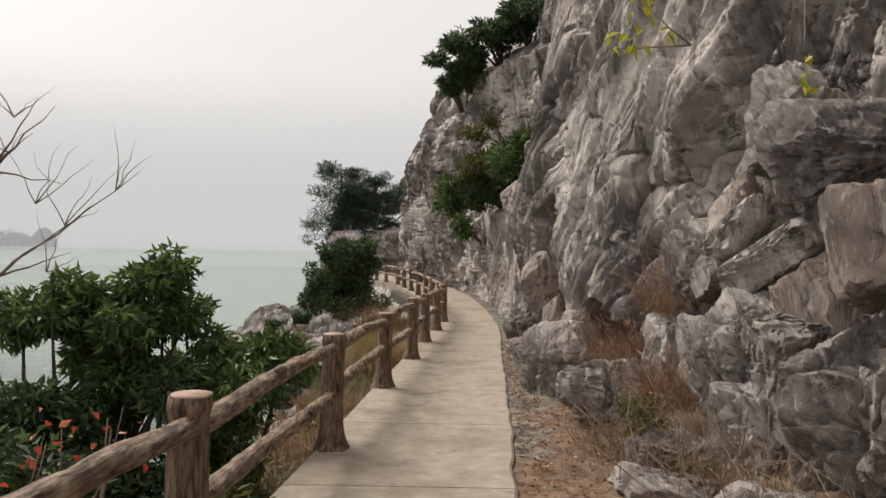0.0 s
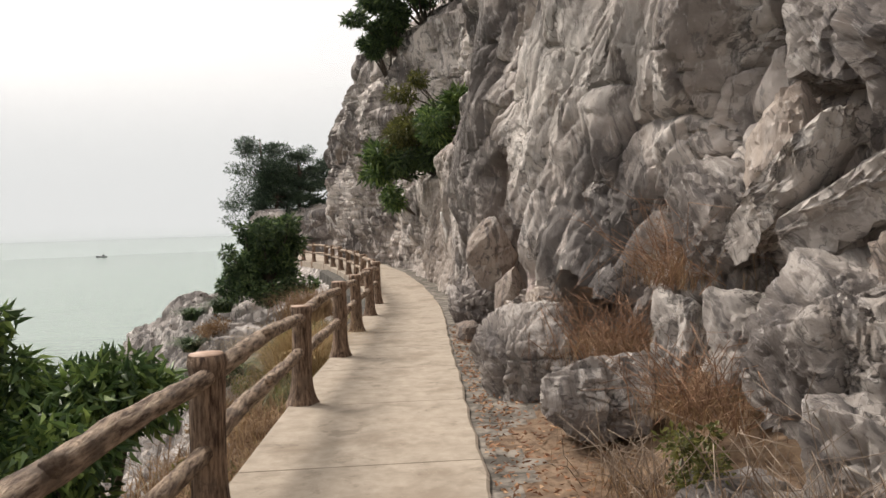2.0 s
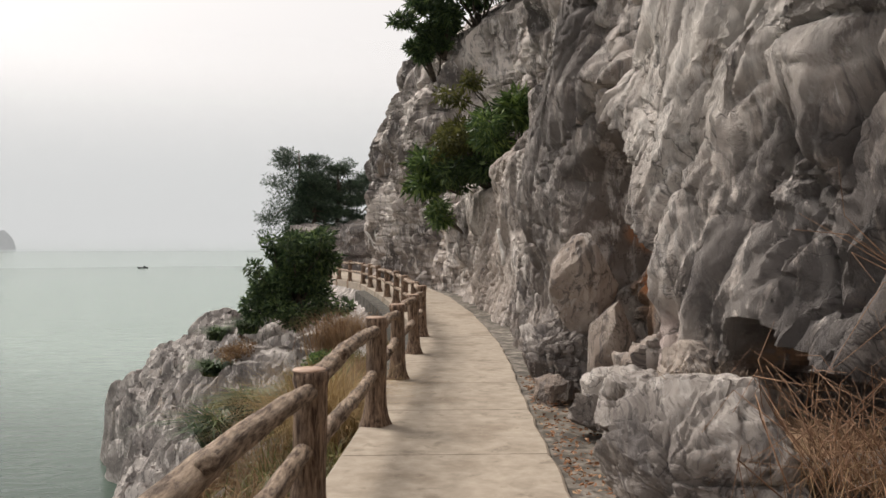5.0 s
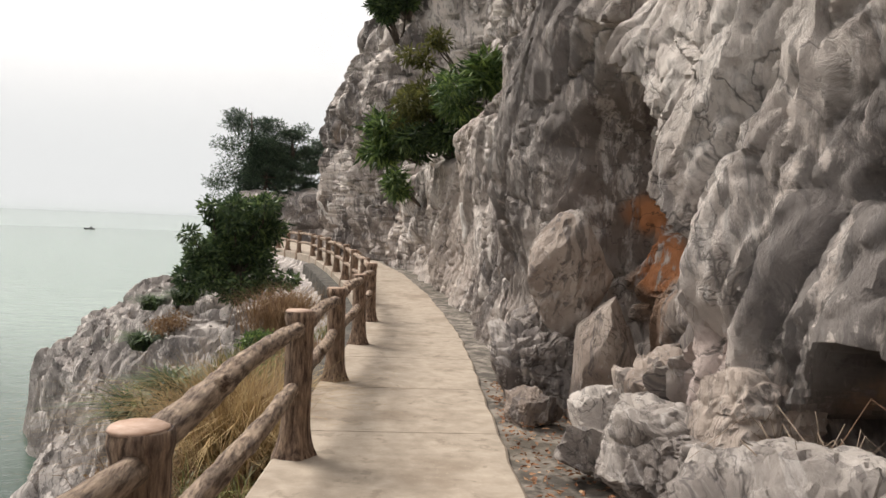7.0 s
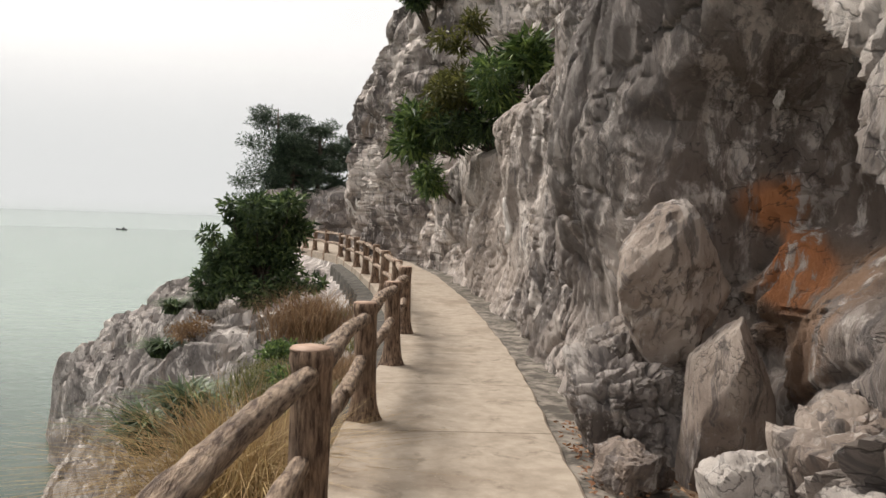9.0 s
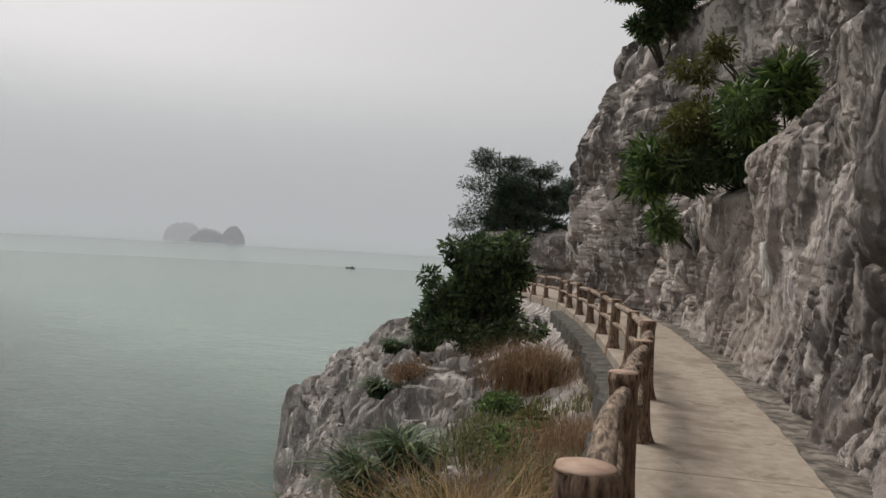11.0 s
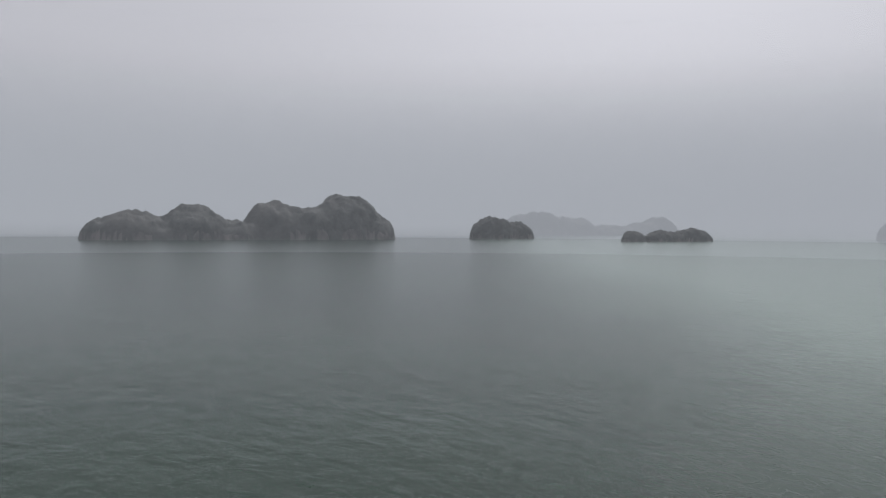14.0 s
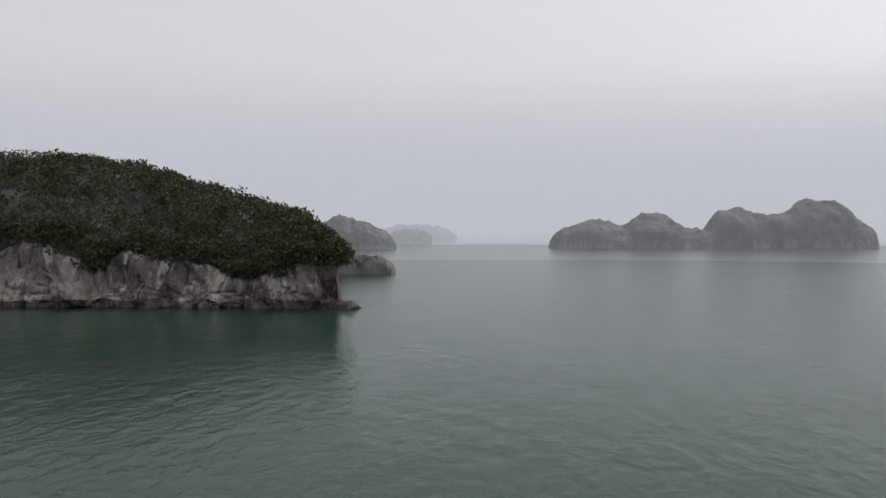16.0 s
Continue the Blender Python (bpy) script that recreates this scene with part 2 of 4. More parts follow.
# Haze painted as a glowing see-through sheet that thins out with height
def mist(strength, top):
    m = bpy.data.materials.new("glowing_haze_sheet")
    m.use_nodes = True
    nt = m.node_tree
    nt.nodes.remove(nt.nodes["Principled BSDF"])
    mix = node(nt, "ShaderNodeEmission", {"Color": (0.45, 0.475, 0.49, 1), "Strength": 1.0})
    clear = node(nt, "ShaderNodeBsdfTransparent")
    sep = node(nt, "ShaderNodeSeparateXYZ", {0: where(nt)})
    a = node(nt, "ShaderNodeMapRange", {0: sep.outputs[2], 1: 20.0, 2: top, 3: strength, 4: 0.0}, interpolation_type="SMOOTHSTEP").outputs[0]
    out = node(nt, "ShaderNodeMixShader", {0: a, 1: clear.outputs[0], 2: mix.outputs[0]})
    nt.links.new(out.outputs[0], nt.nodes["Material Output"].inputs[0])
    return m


# ---- rock shapes ----
def hash01(ix, iy, iz, seed):
    h = (ix.astype(np.int64) * 374761393 + iy.astype(np.int64) * 668265263 + iz.astype(np.int64) * 2147483647 + seed * 974634521) & 0xFFFFFFFF
    h = ((h ^ (h >> 13)) * 1274126177) & 0xFFFFFFFF
    h = ((h ^ (h >> 16)) * 2246822519) & 0xFFFFFFFF
    return ((h ^ (h >> 15)) & 0xFFFFFF) / float(0xFFFFFF)


def vnoise(P, seed=0):
    i = np.floor(P).astype(np.int64)
    f = P - i
    f = f * f * (3 - 2 * f)
    r = 0
    for dx in (0, 1):
        for dy in (0, 1):
            for dz in (0, 1):
                w = (f[:, 0] if dx else 1 - f[:, 0]) * (f[:, 1] if dy else 1 - f[:, 1]) * (f[:, 2] if dz else 1 - f[:, 2])
                r = r + w * hash01(i[:, 0] + dx, i[:, 1] + dy, i[:, 2] + dz, seed)
    return r * 2 - 1


def fbm(P, octaves=4, seed=0, gain=0.5):
    r, a = 0, 1.0
    for o in range(octaves):
        r = r + a * vnoise(P * 2.03 ** o + o * 17.3, seed + o)
        a *= gain
    return r


def planes(P, seed=0, tilt_y=1.0, tilt_z=0.5):
    """Sharp-edged slabs: the outermost of the tilted planes that belong to the nearby cells."""
    i = np.floor(P).astype(np.int64)
    best = np.full(len(P), -9.0)
    second = np.full(len(P), -9.0)
    for dx in (-1, 0, 1):
        for dy in (-1, 0, 1):
            for dz in (-1, 0, 1):
                c = i + (dx, dy, dz)
                q = [hash01(c[:, 0], c[:, 1], c[:, 2], seed + k) for k in range(3)]
                d = P - c - np.stack(q, 1)
                r = np.abs(d).max(1)
                val = (q[0] - 0.5) * 0.8 + d[:, 1] * (q[1] - 0.5) * 2 * tilt_y + d[:, 2] * (q[2] - 0.5) * 2 * tilt_z - 3.0 * np.clip(r - 0.62, 0, 9)
                second = np.where(val > best, best, np.maximum(second, val))
                best = np.maximum(best, val)
    return best - 0.25, best - second


def ridged(P, seed, octaves=3):
    r, a = 0, 1.0
    for o in range(octaves):
        r = r + a * (1 - 2 * np.abs(vnoise(P * 2.1 ** o + 9.1 * o, seed + o)))
        a *= 0.5
    return r


def crag(P, seed=0, smooth=0.0):
    """Rock relief in metres: broad swell, tall slabs, splinters, leaning flutes and joints."""
    W = P + 0.16 * np.stack([vnoise(P * 1.1, 5), vnoise(P * 1.1, 6), vnoise(P * 1.1, 7)], 1)
    lean = np.stack([W[:, 0], W[:, 1] + 0.3 * W[:, 2], W[:, 2] - 0.15 * W[:, 1]], 1)
    a, e1 = planes(lean * (0.8, 0.8, 0.36), seed + 1, 0.8, 0.35)
    b, e2 = planes(lean * (1.9, 1.9, 0.8), seed + 2, 0.9, 0.5)
    c, e3 = planes(lean * (4.6, 4.6, 2.0), seed + 4, 0.9, 0.7)
    k = 1 - smooth
    r = 0.28 * fbm(P * 0.42, 2, seed) + (0.35 + 0.65 * k) * 0.50 * a + (0.12 + 0.88 * k) * 0.30 * b + (0.2 + 0.8 * k) * 0.085 * c
    # flutes and drip ribs
    r = r + (0.03 + 0.03 * smooth) * ridged(lean * (2.6, 2.6, 0.32), seed + 9, 3) + 0.11 * smooth * ridged(lean * (1.1, 1.1, 0.13), seed + 19, 2)
    r = r + 0.018 * ridged(lean * (8.5, 8.5, 1.5), seed + 8, 2) + 0.006 * ridged(lean * (12, 12, 9), seed + 14, 2)
    r = r - (0.2 + 0.8 * k) * 0.26 * np.exp(-(e1 / 0.045) ** 2) - (0.2 + 0.8 * k) * 0.13 * np.exp(-(e2 / 0.045) ** 2) - (0.4 + 0.6 * k) * 0.04 * np.exp(-(e3 / 0.05) ** 2)
    # wandering cracks
    n1 = np.abs(fbm(lean * (1.0, 1.0, 1.5) + 40.0, 3, seed + 30))
    n2 = np.abs(fbm(lean * (2.4, 2.4, 1.8) + 70.0, 2, seed + 33))
    torn = smooth01(vnoise(lean * (0.7, 0.7, 0.9), seed + 37), 0.0, 0.35)
    r = r - (0.35 + 0.65 * k) * torn * (0.10 * np.exp(-(n1 / 0.03) ** 2) + 0.05 * np.exp(-(n2 / 0.035) ** 2))
    return r


def link(name, verts, faces, material, parent=None, label="", smooth=True, at=None, crisp=0):
    me = bpy.data.meshes.new(name)
    me.from_pydata(verts if isinstance(verts, list) else verts.tolist(), [], faces if isinstance(faces, list) else faces.tolist())
    if smooth:
        me.shade_smooth()
        if crisp:
            me.set_sharp_from_angle(angle=radians(crisp))
    me.materials.append(material)
    ob = new(name, me)
    if at is not None:
        me.transform(Matrix.Translation(-Vector(at)))
        ob.location = at
    if parent is not None:
        ob.parent = parent
        ob.matrix_parent_inverse = Matrix.Translation(-Vector(parent.location))
    if label:
        ob["label"] = label
    return ob


def grid_faces(n, m, flip=False):
    i = np.arange(n - 1)[:, None] * m + np.arange(m - 1)[None, :]
    i = i.ravel()
    f = np.stack([i, i + 1, i + m + 1, i + m], 1)
    return f[:, ::-1] if flip else f


def lerp(table, v):
    t = np.array(table, float)
    return np.interp(v, t[:, 0], t[:, 1])


def smooth01(v, a, b):
    t = np.clip((v - a) / (b - a), 0, 1)
    return t * t * (3 - 2 * t)


# ---- the plan ----
RAIL = [(-8, -1.45), (0, -1.12), (3.5, -0.95), (6.3, -0.74), (9.3, -0.55), (12, -0.33), (14.5, -0.18), (16.9, 0.03), (19.4, 0.2), (22, 0.1), (26.8, -0.32), (31.5, -0.9), (38, -1.9), (44, -4), (52, -5), (62, -6)]
EDGE = [(-8, -0.1), (0, 0.3), (5.2, 0.57), (7.1, 0.72), (9.4, 0.88), (12, 1.03), (15.3, 1.28), (17.4, 1.42), (20, 1.5), (24, 1.5), (30, 1.25), (36, 0.6), (42, -1.6), (52, -3.5), (62, -4.5)]
FOOT = [(-8, 3.9), (3, 3.8), (5, 3.7), (7, 3.35), (8, 2.85), (9, 2.35), (10, 2.0), (11, 1.86), (11.8, 1.86), (13.4, 2.0), (14.4, 1.97), (15.5, 1.9), (17, 1.98), (20.5, 2.25), (26, 2.1), (31, 1.95), (36, 1.1), (40, -0.6), (42, -1.2), (43.5, -1.2), (46, 0.5), (52, 4), (62, 8)]


def path_z(y):
    return np.where(np.asarray(y) < 20, -0.024 * (np.asarray(y) - 10.7), -0.2232 - 0.006 * (np.asarray(y) - 20))


# cliff beside the path
ys = np.concatenate([np.arange(-8, 3, 0.12), np.arange(3, 8.5, 0.04), np.arange(8.5, 17, 0.025), np.arange(17, 30, 0.055), np.arange(30, 62, 0.14)])
zs = np.concatenate([np.arange(-0.9, 4.4, 0.032), np.arange(4.4, 8, 0.07), np.arange(8, 17, 0.17)])
Y, Z = [a.ravel() for a in np.meshgrid(ys, zs, indexing="ij")]
X = lerp(FOOT, Y)
X = X + np.clip(Z, 0, 99) * lerp([(-8, 0.2), (7, 0.16), (11, 0.14), (15, 0.07), (20, 0.02), (40, 0.0)], Y)
wob = 0.5 * vnoise(np.stack([Y * 0.5, Z * 0, Z * 0], 1), 3) + lerp([(14, 2.6), (18, 1.2), (22, 0.0), (34, -0.3)], Y)
X = X + 1.9 * smooth01(Z, 3.0 + wob, 4.3 + wob) * smooth01(Y, 15.5, 19.5) * (1 - smooth01(Y, 33, 38))
X = X + 0.33 * np.clip(Z - 6, 0, 3.5) * smooth01(Y, 34, 39) + 1.6 * np.clip(Z - 9.5, 0, 99) * smooth01(Y, 28, 36)
# the cave: a steep overhanging lip, a slanting far wall
jag = 0.13 * vnoise(np.stack([X * 0, Y * 2.2, Z * 2.2], 1), 61) + 0.05 * vnoise(np.stack([X * 0, Y * 6, Z * 6], 1), 62)
lip = lerp([(-1, 12.15), (0.3, 12.0), (0.8, 11.4), (1.4, 11.2), (2.0, 11.7), (2.6, 12.6), (3.0, 13.3), (3.3, 13.9)], Z)
back = lerp([(-1, 14.3), (1.7, 14.35), (2.2, 14.4), (2.7, 14.1), (3.1, 13.7)], Z)
slant = lerp([(0, 0.75), (1.6, 0.75), (2.1, 0.3), (3, 0.25)], Z)
cave = smooth01(Y + jag, lip - 0.05, lip + 0.10) * (1 - smooth01(Y + jag, back - slant, back + 0.05))
X = X + cave * (0.42 + 0.4 * smooth01(Z, 0.9, 1.5)) - 0.16 * smooth01(Y + jag, lip - 1.2, lip - 0.2) * (1 - smooth01(Y + jag, lip - 0.05, lip + 0.10)) * smooth01(Z, 0.9, 1.3) * (1 - smooth01(Z, 3.0, 4.0))
X = X + 0.9 * np.exp(-((Y + jag - 13.35 + 0.3 * (Z - 2.3)) / 0.30) ** 4) * smooth01(Z + jag, 1.85, 2.0) * (1 - smooth01(Z + jag, 2.5, 2.75))
# the undercut and its lip
X = X + 0.95 * smooth01(Z + jag, 0.28, 0.42) * (1 - smooth01(Z + jag * 1.4, 0.80, 0.88)) * smooth01(Y, 8.9, 9.3) * (1 - smooth01(Y, 10.5, 10.8))
X = X - 0.22 * np.clip(0.6 - Z, 0, 1.2) * (Y > 14.2)
sm = smooth01(Y, 8.2, 9.3) * (1 - smooth01(Y, 11.2, 12)) * smooth01(Z, 1.4, 2.2) * 0.9
sm = np.maximum(sm, 0.9 * smooth01(Y, 9.6, 10.1) * (1 - smooth01(Y, 12.1, 12.4)) * smooth01(Z, 0.7, 1.2))
sm = np.maximum(sm, 0.6 * cave)
sm = np.maximum(sm, 0.8 * smooth01(Y, 13.9, 14.6) * (1 - smooth01(Y, 30, 34)) * (1 - smooth01(Z, 4.0 + wob, 4.6 + wob)))
X = X - 0.6 * smooth01(Y, 37, 41) * (1 - smooth01(Z, 3, 6))
P = np.stack([X, Y, Z], 1)
amp = lerp([(-8, 1.0), (7, 0.9), (9, 0.95), (30, 1.0), (40, 1.2), (60, 1.2)], Y)
X = X - crag(P, 0, sm) * amp * (1 - 0.45 * cave)
# a round hollow in the face
X = X + 0.55 * np.exp(-(((Y - 10.15) / 0.085) ** 2 + ((Z - 1.7) / 0.075) ** 2) ** 2)
dY = 0.10 * vnoise(P * 1.7, 21)
dZ = 0.08 * vnoise(P * 1.9, 22)
GX, GY, GZ = X.reshape(len(ys), len(zs)), ys, zs


def cliff_x(y, z):
    """Where the cliff face stands at a height and a place along the path."""
    return float(GX[np.abs(GY - y).argmin(), np.abs(GZ - z).argmin()])


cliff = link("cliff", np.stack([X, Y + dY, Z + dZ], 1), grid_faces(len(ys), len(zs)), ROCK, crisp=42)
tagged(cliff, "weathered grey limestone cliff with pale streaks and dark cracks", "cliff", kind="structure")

# hill behind the cliff
top_i = np.arange(len(ys)) * len(zs) + len(zs) - 1
top_v = np.stack([X, Y + dY, Z + dZ], 1)[top_i][::4]
us = np.linspace(0, 1, 30)
hv = []
for x0, y0, z0 in top_v:
    for u in us:
        hx = x0 + u * (75 - x0)
        hz = z0 + 6 * math.sin(u * 2.2) - 33 * max(0.0, u - 0.45) ** 1.5
        hv.append((hx, y0, hz))
hv = np.array(hv)
hv[:, 2] += (1.2 * fbm(hv * 0.15, 3, 33)) * np.tile(smooth01(us, 0.0, 0.1), len(top_v))
hill = link("ground_hill", hv, grid_faces(len(top_v), len(us), True), ISLE)
tagged(hill, "scrub-covered limestone hill behind the cliff", "hill", kind="structure")

# slope to the sea, left of the path
SHOREW = [(-12, 8.0), (20, 8.0), (30, 9.2), (37, 8.9), (41, 9.9), (44, 10.4), (47, 9.6), (50, 7), (62, 6)]
ys = np.concatenate([np.arange(-12, 8, 0.25), np.arange(8, 46, 0.1), np.arange(46, 62, 0.3)])
us = np.concatenate([np.linspace(-0.012, 0.5, 66), np.linspace(0.507, 1.2, 62)])
Y, U = [a.ravel() for a in np.meshgrid(ys, us, indexing="ij")]
HEAD = [(-0.02, 0.012), (0.0, 0.012), (0.03, 0.05), (0.3, 0.10), (0.52, 0.16), (0.64, 0.24), (0.84, 0.45), (0.96, 0.58), (1.0, 0.66), (1.03, 1.08), (1.2, 1.2)]
near = lerp([(-0.02, 0.012), (0.0, 0.012), (0.012, 0.055), (0.06, 0.065), (0.15, 0.10), (0.35, 0.22), (0.55, 0.38), (0.8, 0.7), (1.0, 1.0), (1.2, 1.25)], U)
head = lerp(HEAD, U)
k = smooth01(Y, 25, 37)
drop = near * (1 - k) + head * k
X = lerp(RAIL, Y) + 0.02 - U * lerp(SHOREW, Y)
Z = path_z(Y) - 9.0 * drop
P = np.stack([X, Y, Z], 1)
rough_by = smooth01(U, 0.03, 0.2)
cr = crag(P[:, [2, 1, 0]] * 0.55, 40, 0.0)
Z = Z + rough_by * (cr * 1.8 - 0.5)
X = X - rough_by * 1.0 * crag(P * 0.55 + 31.0, 41, 0.0)
slope = link("ground", np.stack([X, Y, Z], 1), grid_faces(len(ys), len(us)), SHORE, crisp=40)
tagged(slope, "steep grey limestone slope falling to the sea", "slope", kind="structure")

# strip of ground between path and cliff
ys = np.arange(-8, 62, 0.09)
us = np.linspace(0, 1, 34)
Y, U = [a.ravel() for a in np.meshgrid(ys, us, indexing="ij")]
X = lerp(EDGE, Y) - 0.05 + U * (lerp(FOOT, Y) - lerp(EDGE, Y) + 1.3)
talus = (1 - smooth01(Y, 8.5, 10.5)) * 0.55 * smooth01(U, 0.2, 0.75)
Z = path_z(Y) - 0.035 + talus + 0.02 * fbm(np.stack([X, Y, X * 0], 1) * 3, 3, 70) * (1 + 2 * (Y < 10)) * smooth01(U, 0.02, 0.2)
strip = link("ground_verge", np.stack([X, Y, Z], 1), grid_faces(len(ys), len(us), True), OLDCONC)
sm_ = strip.data
sm_.materials.append(SOIL)
cent = np.empty(len(sm_.polygons) * 3)
sm_.polygons.foreach_get("center", cent)
cent = cent.reshape(-1, 3)
edge_soil = cent[:, 0] - lerp(EDGE, cent[:, 1]) + 0.35 * vnoise(cent * 2.2, 77)
sm_.polygons.foreach_set("material_index", ((edge_soil > lerp([(-8, 0.0), (6, 0.02), (9.0, 0.45), (10, 0.8), (14, 0.75), (18, 1.2)], cent[:, 1]))).astype(np.int32))
tagged(strip, "stained concrete and dry soil verge with litter", "ground", kind="structure")

# sea, and glowing sheets that paint the haze over it
ring = [(0.0, 0.0)] + [(r * math.cos(a), r * math.sin(a)) for r in (60, 200, 700, 2000, 4600) for a in np.linspace(0, 2 * math.pi, 49)[:-1]]
fs = [[0, 1 + j, 1 + (j + 1) % 48] for j in range(48)]
for q in range(4):
    fs += [[1 + q * 48 + j, 1 + (q + 1) * 48 + j, 1 + (q + 1) * 48 + (j + 1) % 48, 1 + q * 48 + (j + 1) % 48] for j in range(48)]
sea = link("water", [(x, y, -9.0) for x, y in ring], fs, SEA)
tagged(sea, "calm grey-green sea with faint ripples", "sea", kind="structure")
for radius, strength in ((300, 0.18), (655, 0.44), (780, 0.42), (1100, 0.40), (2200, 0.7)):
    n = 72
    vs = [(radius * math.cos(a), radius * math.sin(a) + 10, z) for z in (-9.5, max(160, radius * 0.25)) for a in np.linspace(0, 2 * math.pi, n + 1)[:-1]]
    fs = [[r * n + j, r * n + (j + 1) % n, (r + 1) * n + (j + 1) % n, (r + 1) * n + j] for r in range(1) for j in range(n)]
    tagged(link("backdrop", vs, fs, mist(strength, max(150.0, radius * 0.22))), "glowing see-through sheet painted as haze over the sea", "mist", kind="structure")


# ---- makers ----
def empty(name, at, label, category, group="", kind=""):
    e = new(name)
    e.location = at
    e.empty_display_size = 0.1
    return tagged(e, label, category, group, kind)


def tube(points, radii, sides=7, bumps=0.0, seed=0, cap=True):
    """Verts and faces of a tapered round bar along points."""
    pts = np.array(points, float)
    vs, fs = [], []
    rnd = random.Random(seed)
    up = Vector((0, 0, 1))
    phase = [rnd.uniform(0, 6.28) for _ in range(4)]
    for i, p in enumerate(pts):
        d = Vector(pts[min(i + 1, len(pts) - 1)] - pts[max(i - 1, 0)]).normalized()
        a = d.cross(up if abs(d.z) < 0.9 else Vector((0, 1, 0))).normalized()
        b = d.cross(a)
        for j in range(sides):
            t = 2 * math.pi * j / sides
            r = radii[i] * (1 + bumps * (math.sin(3 * t + phase[0] + i * 0.7) * 0.5 + math.sin(5 * t + phase[1] - i * 0.4) * 0.35 + rnd.uniform(-0.5, 0.5)))
            vs.append(Vector(p) + a * math.cos(t) * r + b * math.sin(t) * r)
    n = len(pts)
    for i in range(n - 1):
        for j in range(sides):
            fs.append([i * sides + j, i * sides + (j + 1) % sides, (i + 1) * sides + (j + 1) % sides, (i + 1) * sides + j])
    if cap:
        fs.append(list(range(sides - 1, -1, -1)))
        fs.append([(n - 1) * sides + j for j in range(sides)])
    return [tuple(v) for v in vs], fs


def join(pieces):
    vs, fs = [], []
    for v, f in pieces:
        k = len(vs)
        vs += v
        fs += [[i + k for i in q] for q in f]
    return vs, fs


def boulder(name, at, size, turn=(0, 0, 0), seed=1, material=None, label="", cuts=7, sub=5, rough=1.0, category="boulder", squared=True):
    """An angular limestone block: a ball cut by planes, roughened; at is the middle of its foot."""
    bm = bmesh.new()
    bmesh.ops.create_icosphere(bm, subdivisions=sub, radius=1.0)
    D = np.array([v.co[:] for v in bm.verts])
    F = [[v.index for v in f.verts] for f in bm.faces]
    bm.free()
    rnd = np.random.RandomState(seed)
    r = np.full(len(D), 1.35)
    tip = np.array(Euler(rnd.uniform(-0.35, 0.35, 3).tolist()).to_matrix())
    cutters = [tip @ (np.eye(3)[k] * sg + rnd.normal(size=3) * 0.16) for k in range(3) for sg in (1, -1) if squared] + [rnd.normal(size=3) for _ in range(cuts)]
    for j, n in enumerate(cutters):
        n = n / np.linalg.norm(n)
        c = D @ n
        lim = rnd.uniform(0.70, 0.86) if j < 6 and squared else rnd.uniform(0.72, 0.95)
        r = np.where(c > 0.05, np.minimum(r, lim / np.maximum(c, 0.05)), r)
    V = D * r[:, None] * np.array(size) / 2
    V = V @ np.array(Euler([radians(a) for a in turn]).to_matrix()).T
    s = float(np.mean(size))
    N = D
    q = V / s * 2.2 + seed * 3.7
    a, e1 = planes(q * (0.9, 0.9, 0.6), seed, 0.7, 0.6)
    b, e2 = planes(q * (2.6, 2.6, 1.4), seed + 5, 0.8, 0.7)
    s1 = np.abs(vnoise(q * (6, 6, 1.6), seed + 3))
    disp = 0.12 * a + 0.065 * b - 0.055 * np.exp(-(e1 / 0.05) ** 2) - 0.024 * np.exp(-(e2 / 0.06) ** 2) + 0.03 * (0.4 - s1) + 0.016 * fbm(q * 5, 3, seed + 2) + 0.009 * ridged(q * (3.0, 3.0, 8.0) + q[:, [1, 2, 0]] * 2.0, seed + 6, 2) - 0.03 * np.exp(-(np.abs(fbm(q * 1.3 + 5.0, 3, seed + 12)) / 0.035) ** 2)
    V = V + N * (disp * s * rough)[:, None]
    V[:, 2] -= V[:, 2].min() + 0.08 * size[2]
    ob = link(name, V + np.array(at), F, material or BOULDER, at=at, crisp=34)
    return tagged(ob, label, category)


def leaf_cloud(blobs, count, length, width, seed, droop=0.3, shell=0.5, long=False):
    """Many small folded leaves in the given blobs (centre, half-sizes)."""
    rnd = np.random.RandomState(seed)
    vol = np.array([b[1][0] * b[1][1] * b[1][2] for b in blobs]) ** 0.7
    pick = rnd.choice(len(blobs), count, p=vol / vol.sum())
    C = np.array([b[0] for b in blobs])[pick]
    S = np.array([b[1] for b in blobs])[pick]
    d = rnd.normal(size=(count, 3))
    d /= np.linalg.norm(d, axis=1)[:, None]
    rr = shell + (1 - shell) * rnd.rand(count) ** 0.6
    lump = 1 + 0.28 * vnoise((C + d * S) * 2.3 / max(0.3, float(S.mean())), seed)
    O = C + d * S * (rr * lump)[:, None]
    A = d + rnd.normal(size=(count, 3)) * 0.7
    A[:, 2] -= droop
    A /= np.linalg.norm(A, axis=1)[:, None]
    B = np.cross(A, rnd.normal(size=(count, 3)))
    B /= np.linalg.norm(B, axis=1)[:, None] + 1e-9
    Nn = np.cross(A, B)
    L = length * rnd.uniform(0.6, 1.3, count)[:, None]
    W = width * rnd.uniform(0.7, 1.2, count)[:, None]
    mid = O + A * L * 0.45
    tip = O + A * L - Nn * L * (0.2 if not long else 0.45)
    V = np.stack([O, mid + B * W * 0.5 + Nn * W * 0.2, tip, mid - B * W * 0.5 + Nn * W * 0.2], 1).reshape(-1, 3)
    i = np.arange(count)[:, None] * 4
    F = np.concatenate([i + np.array([[0, 1, 2]]), i + np.array([[0, 2, 3]])], 0)
    return V, F


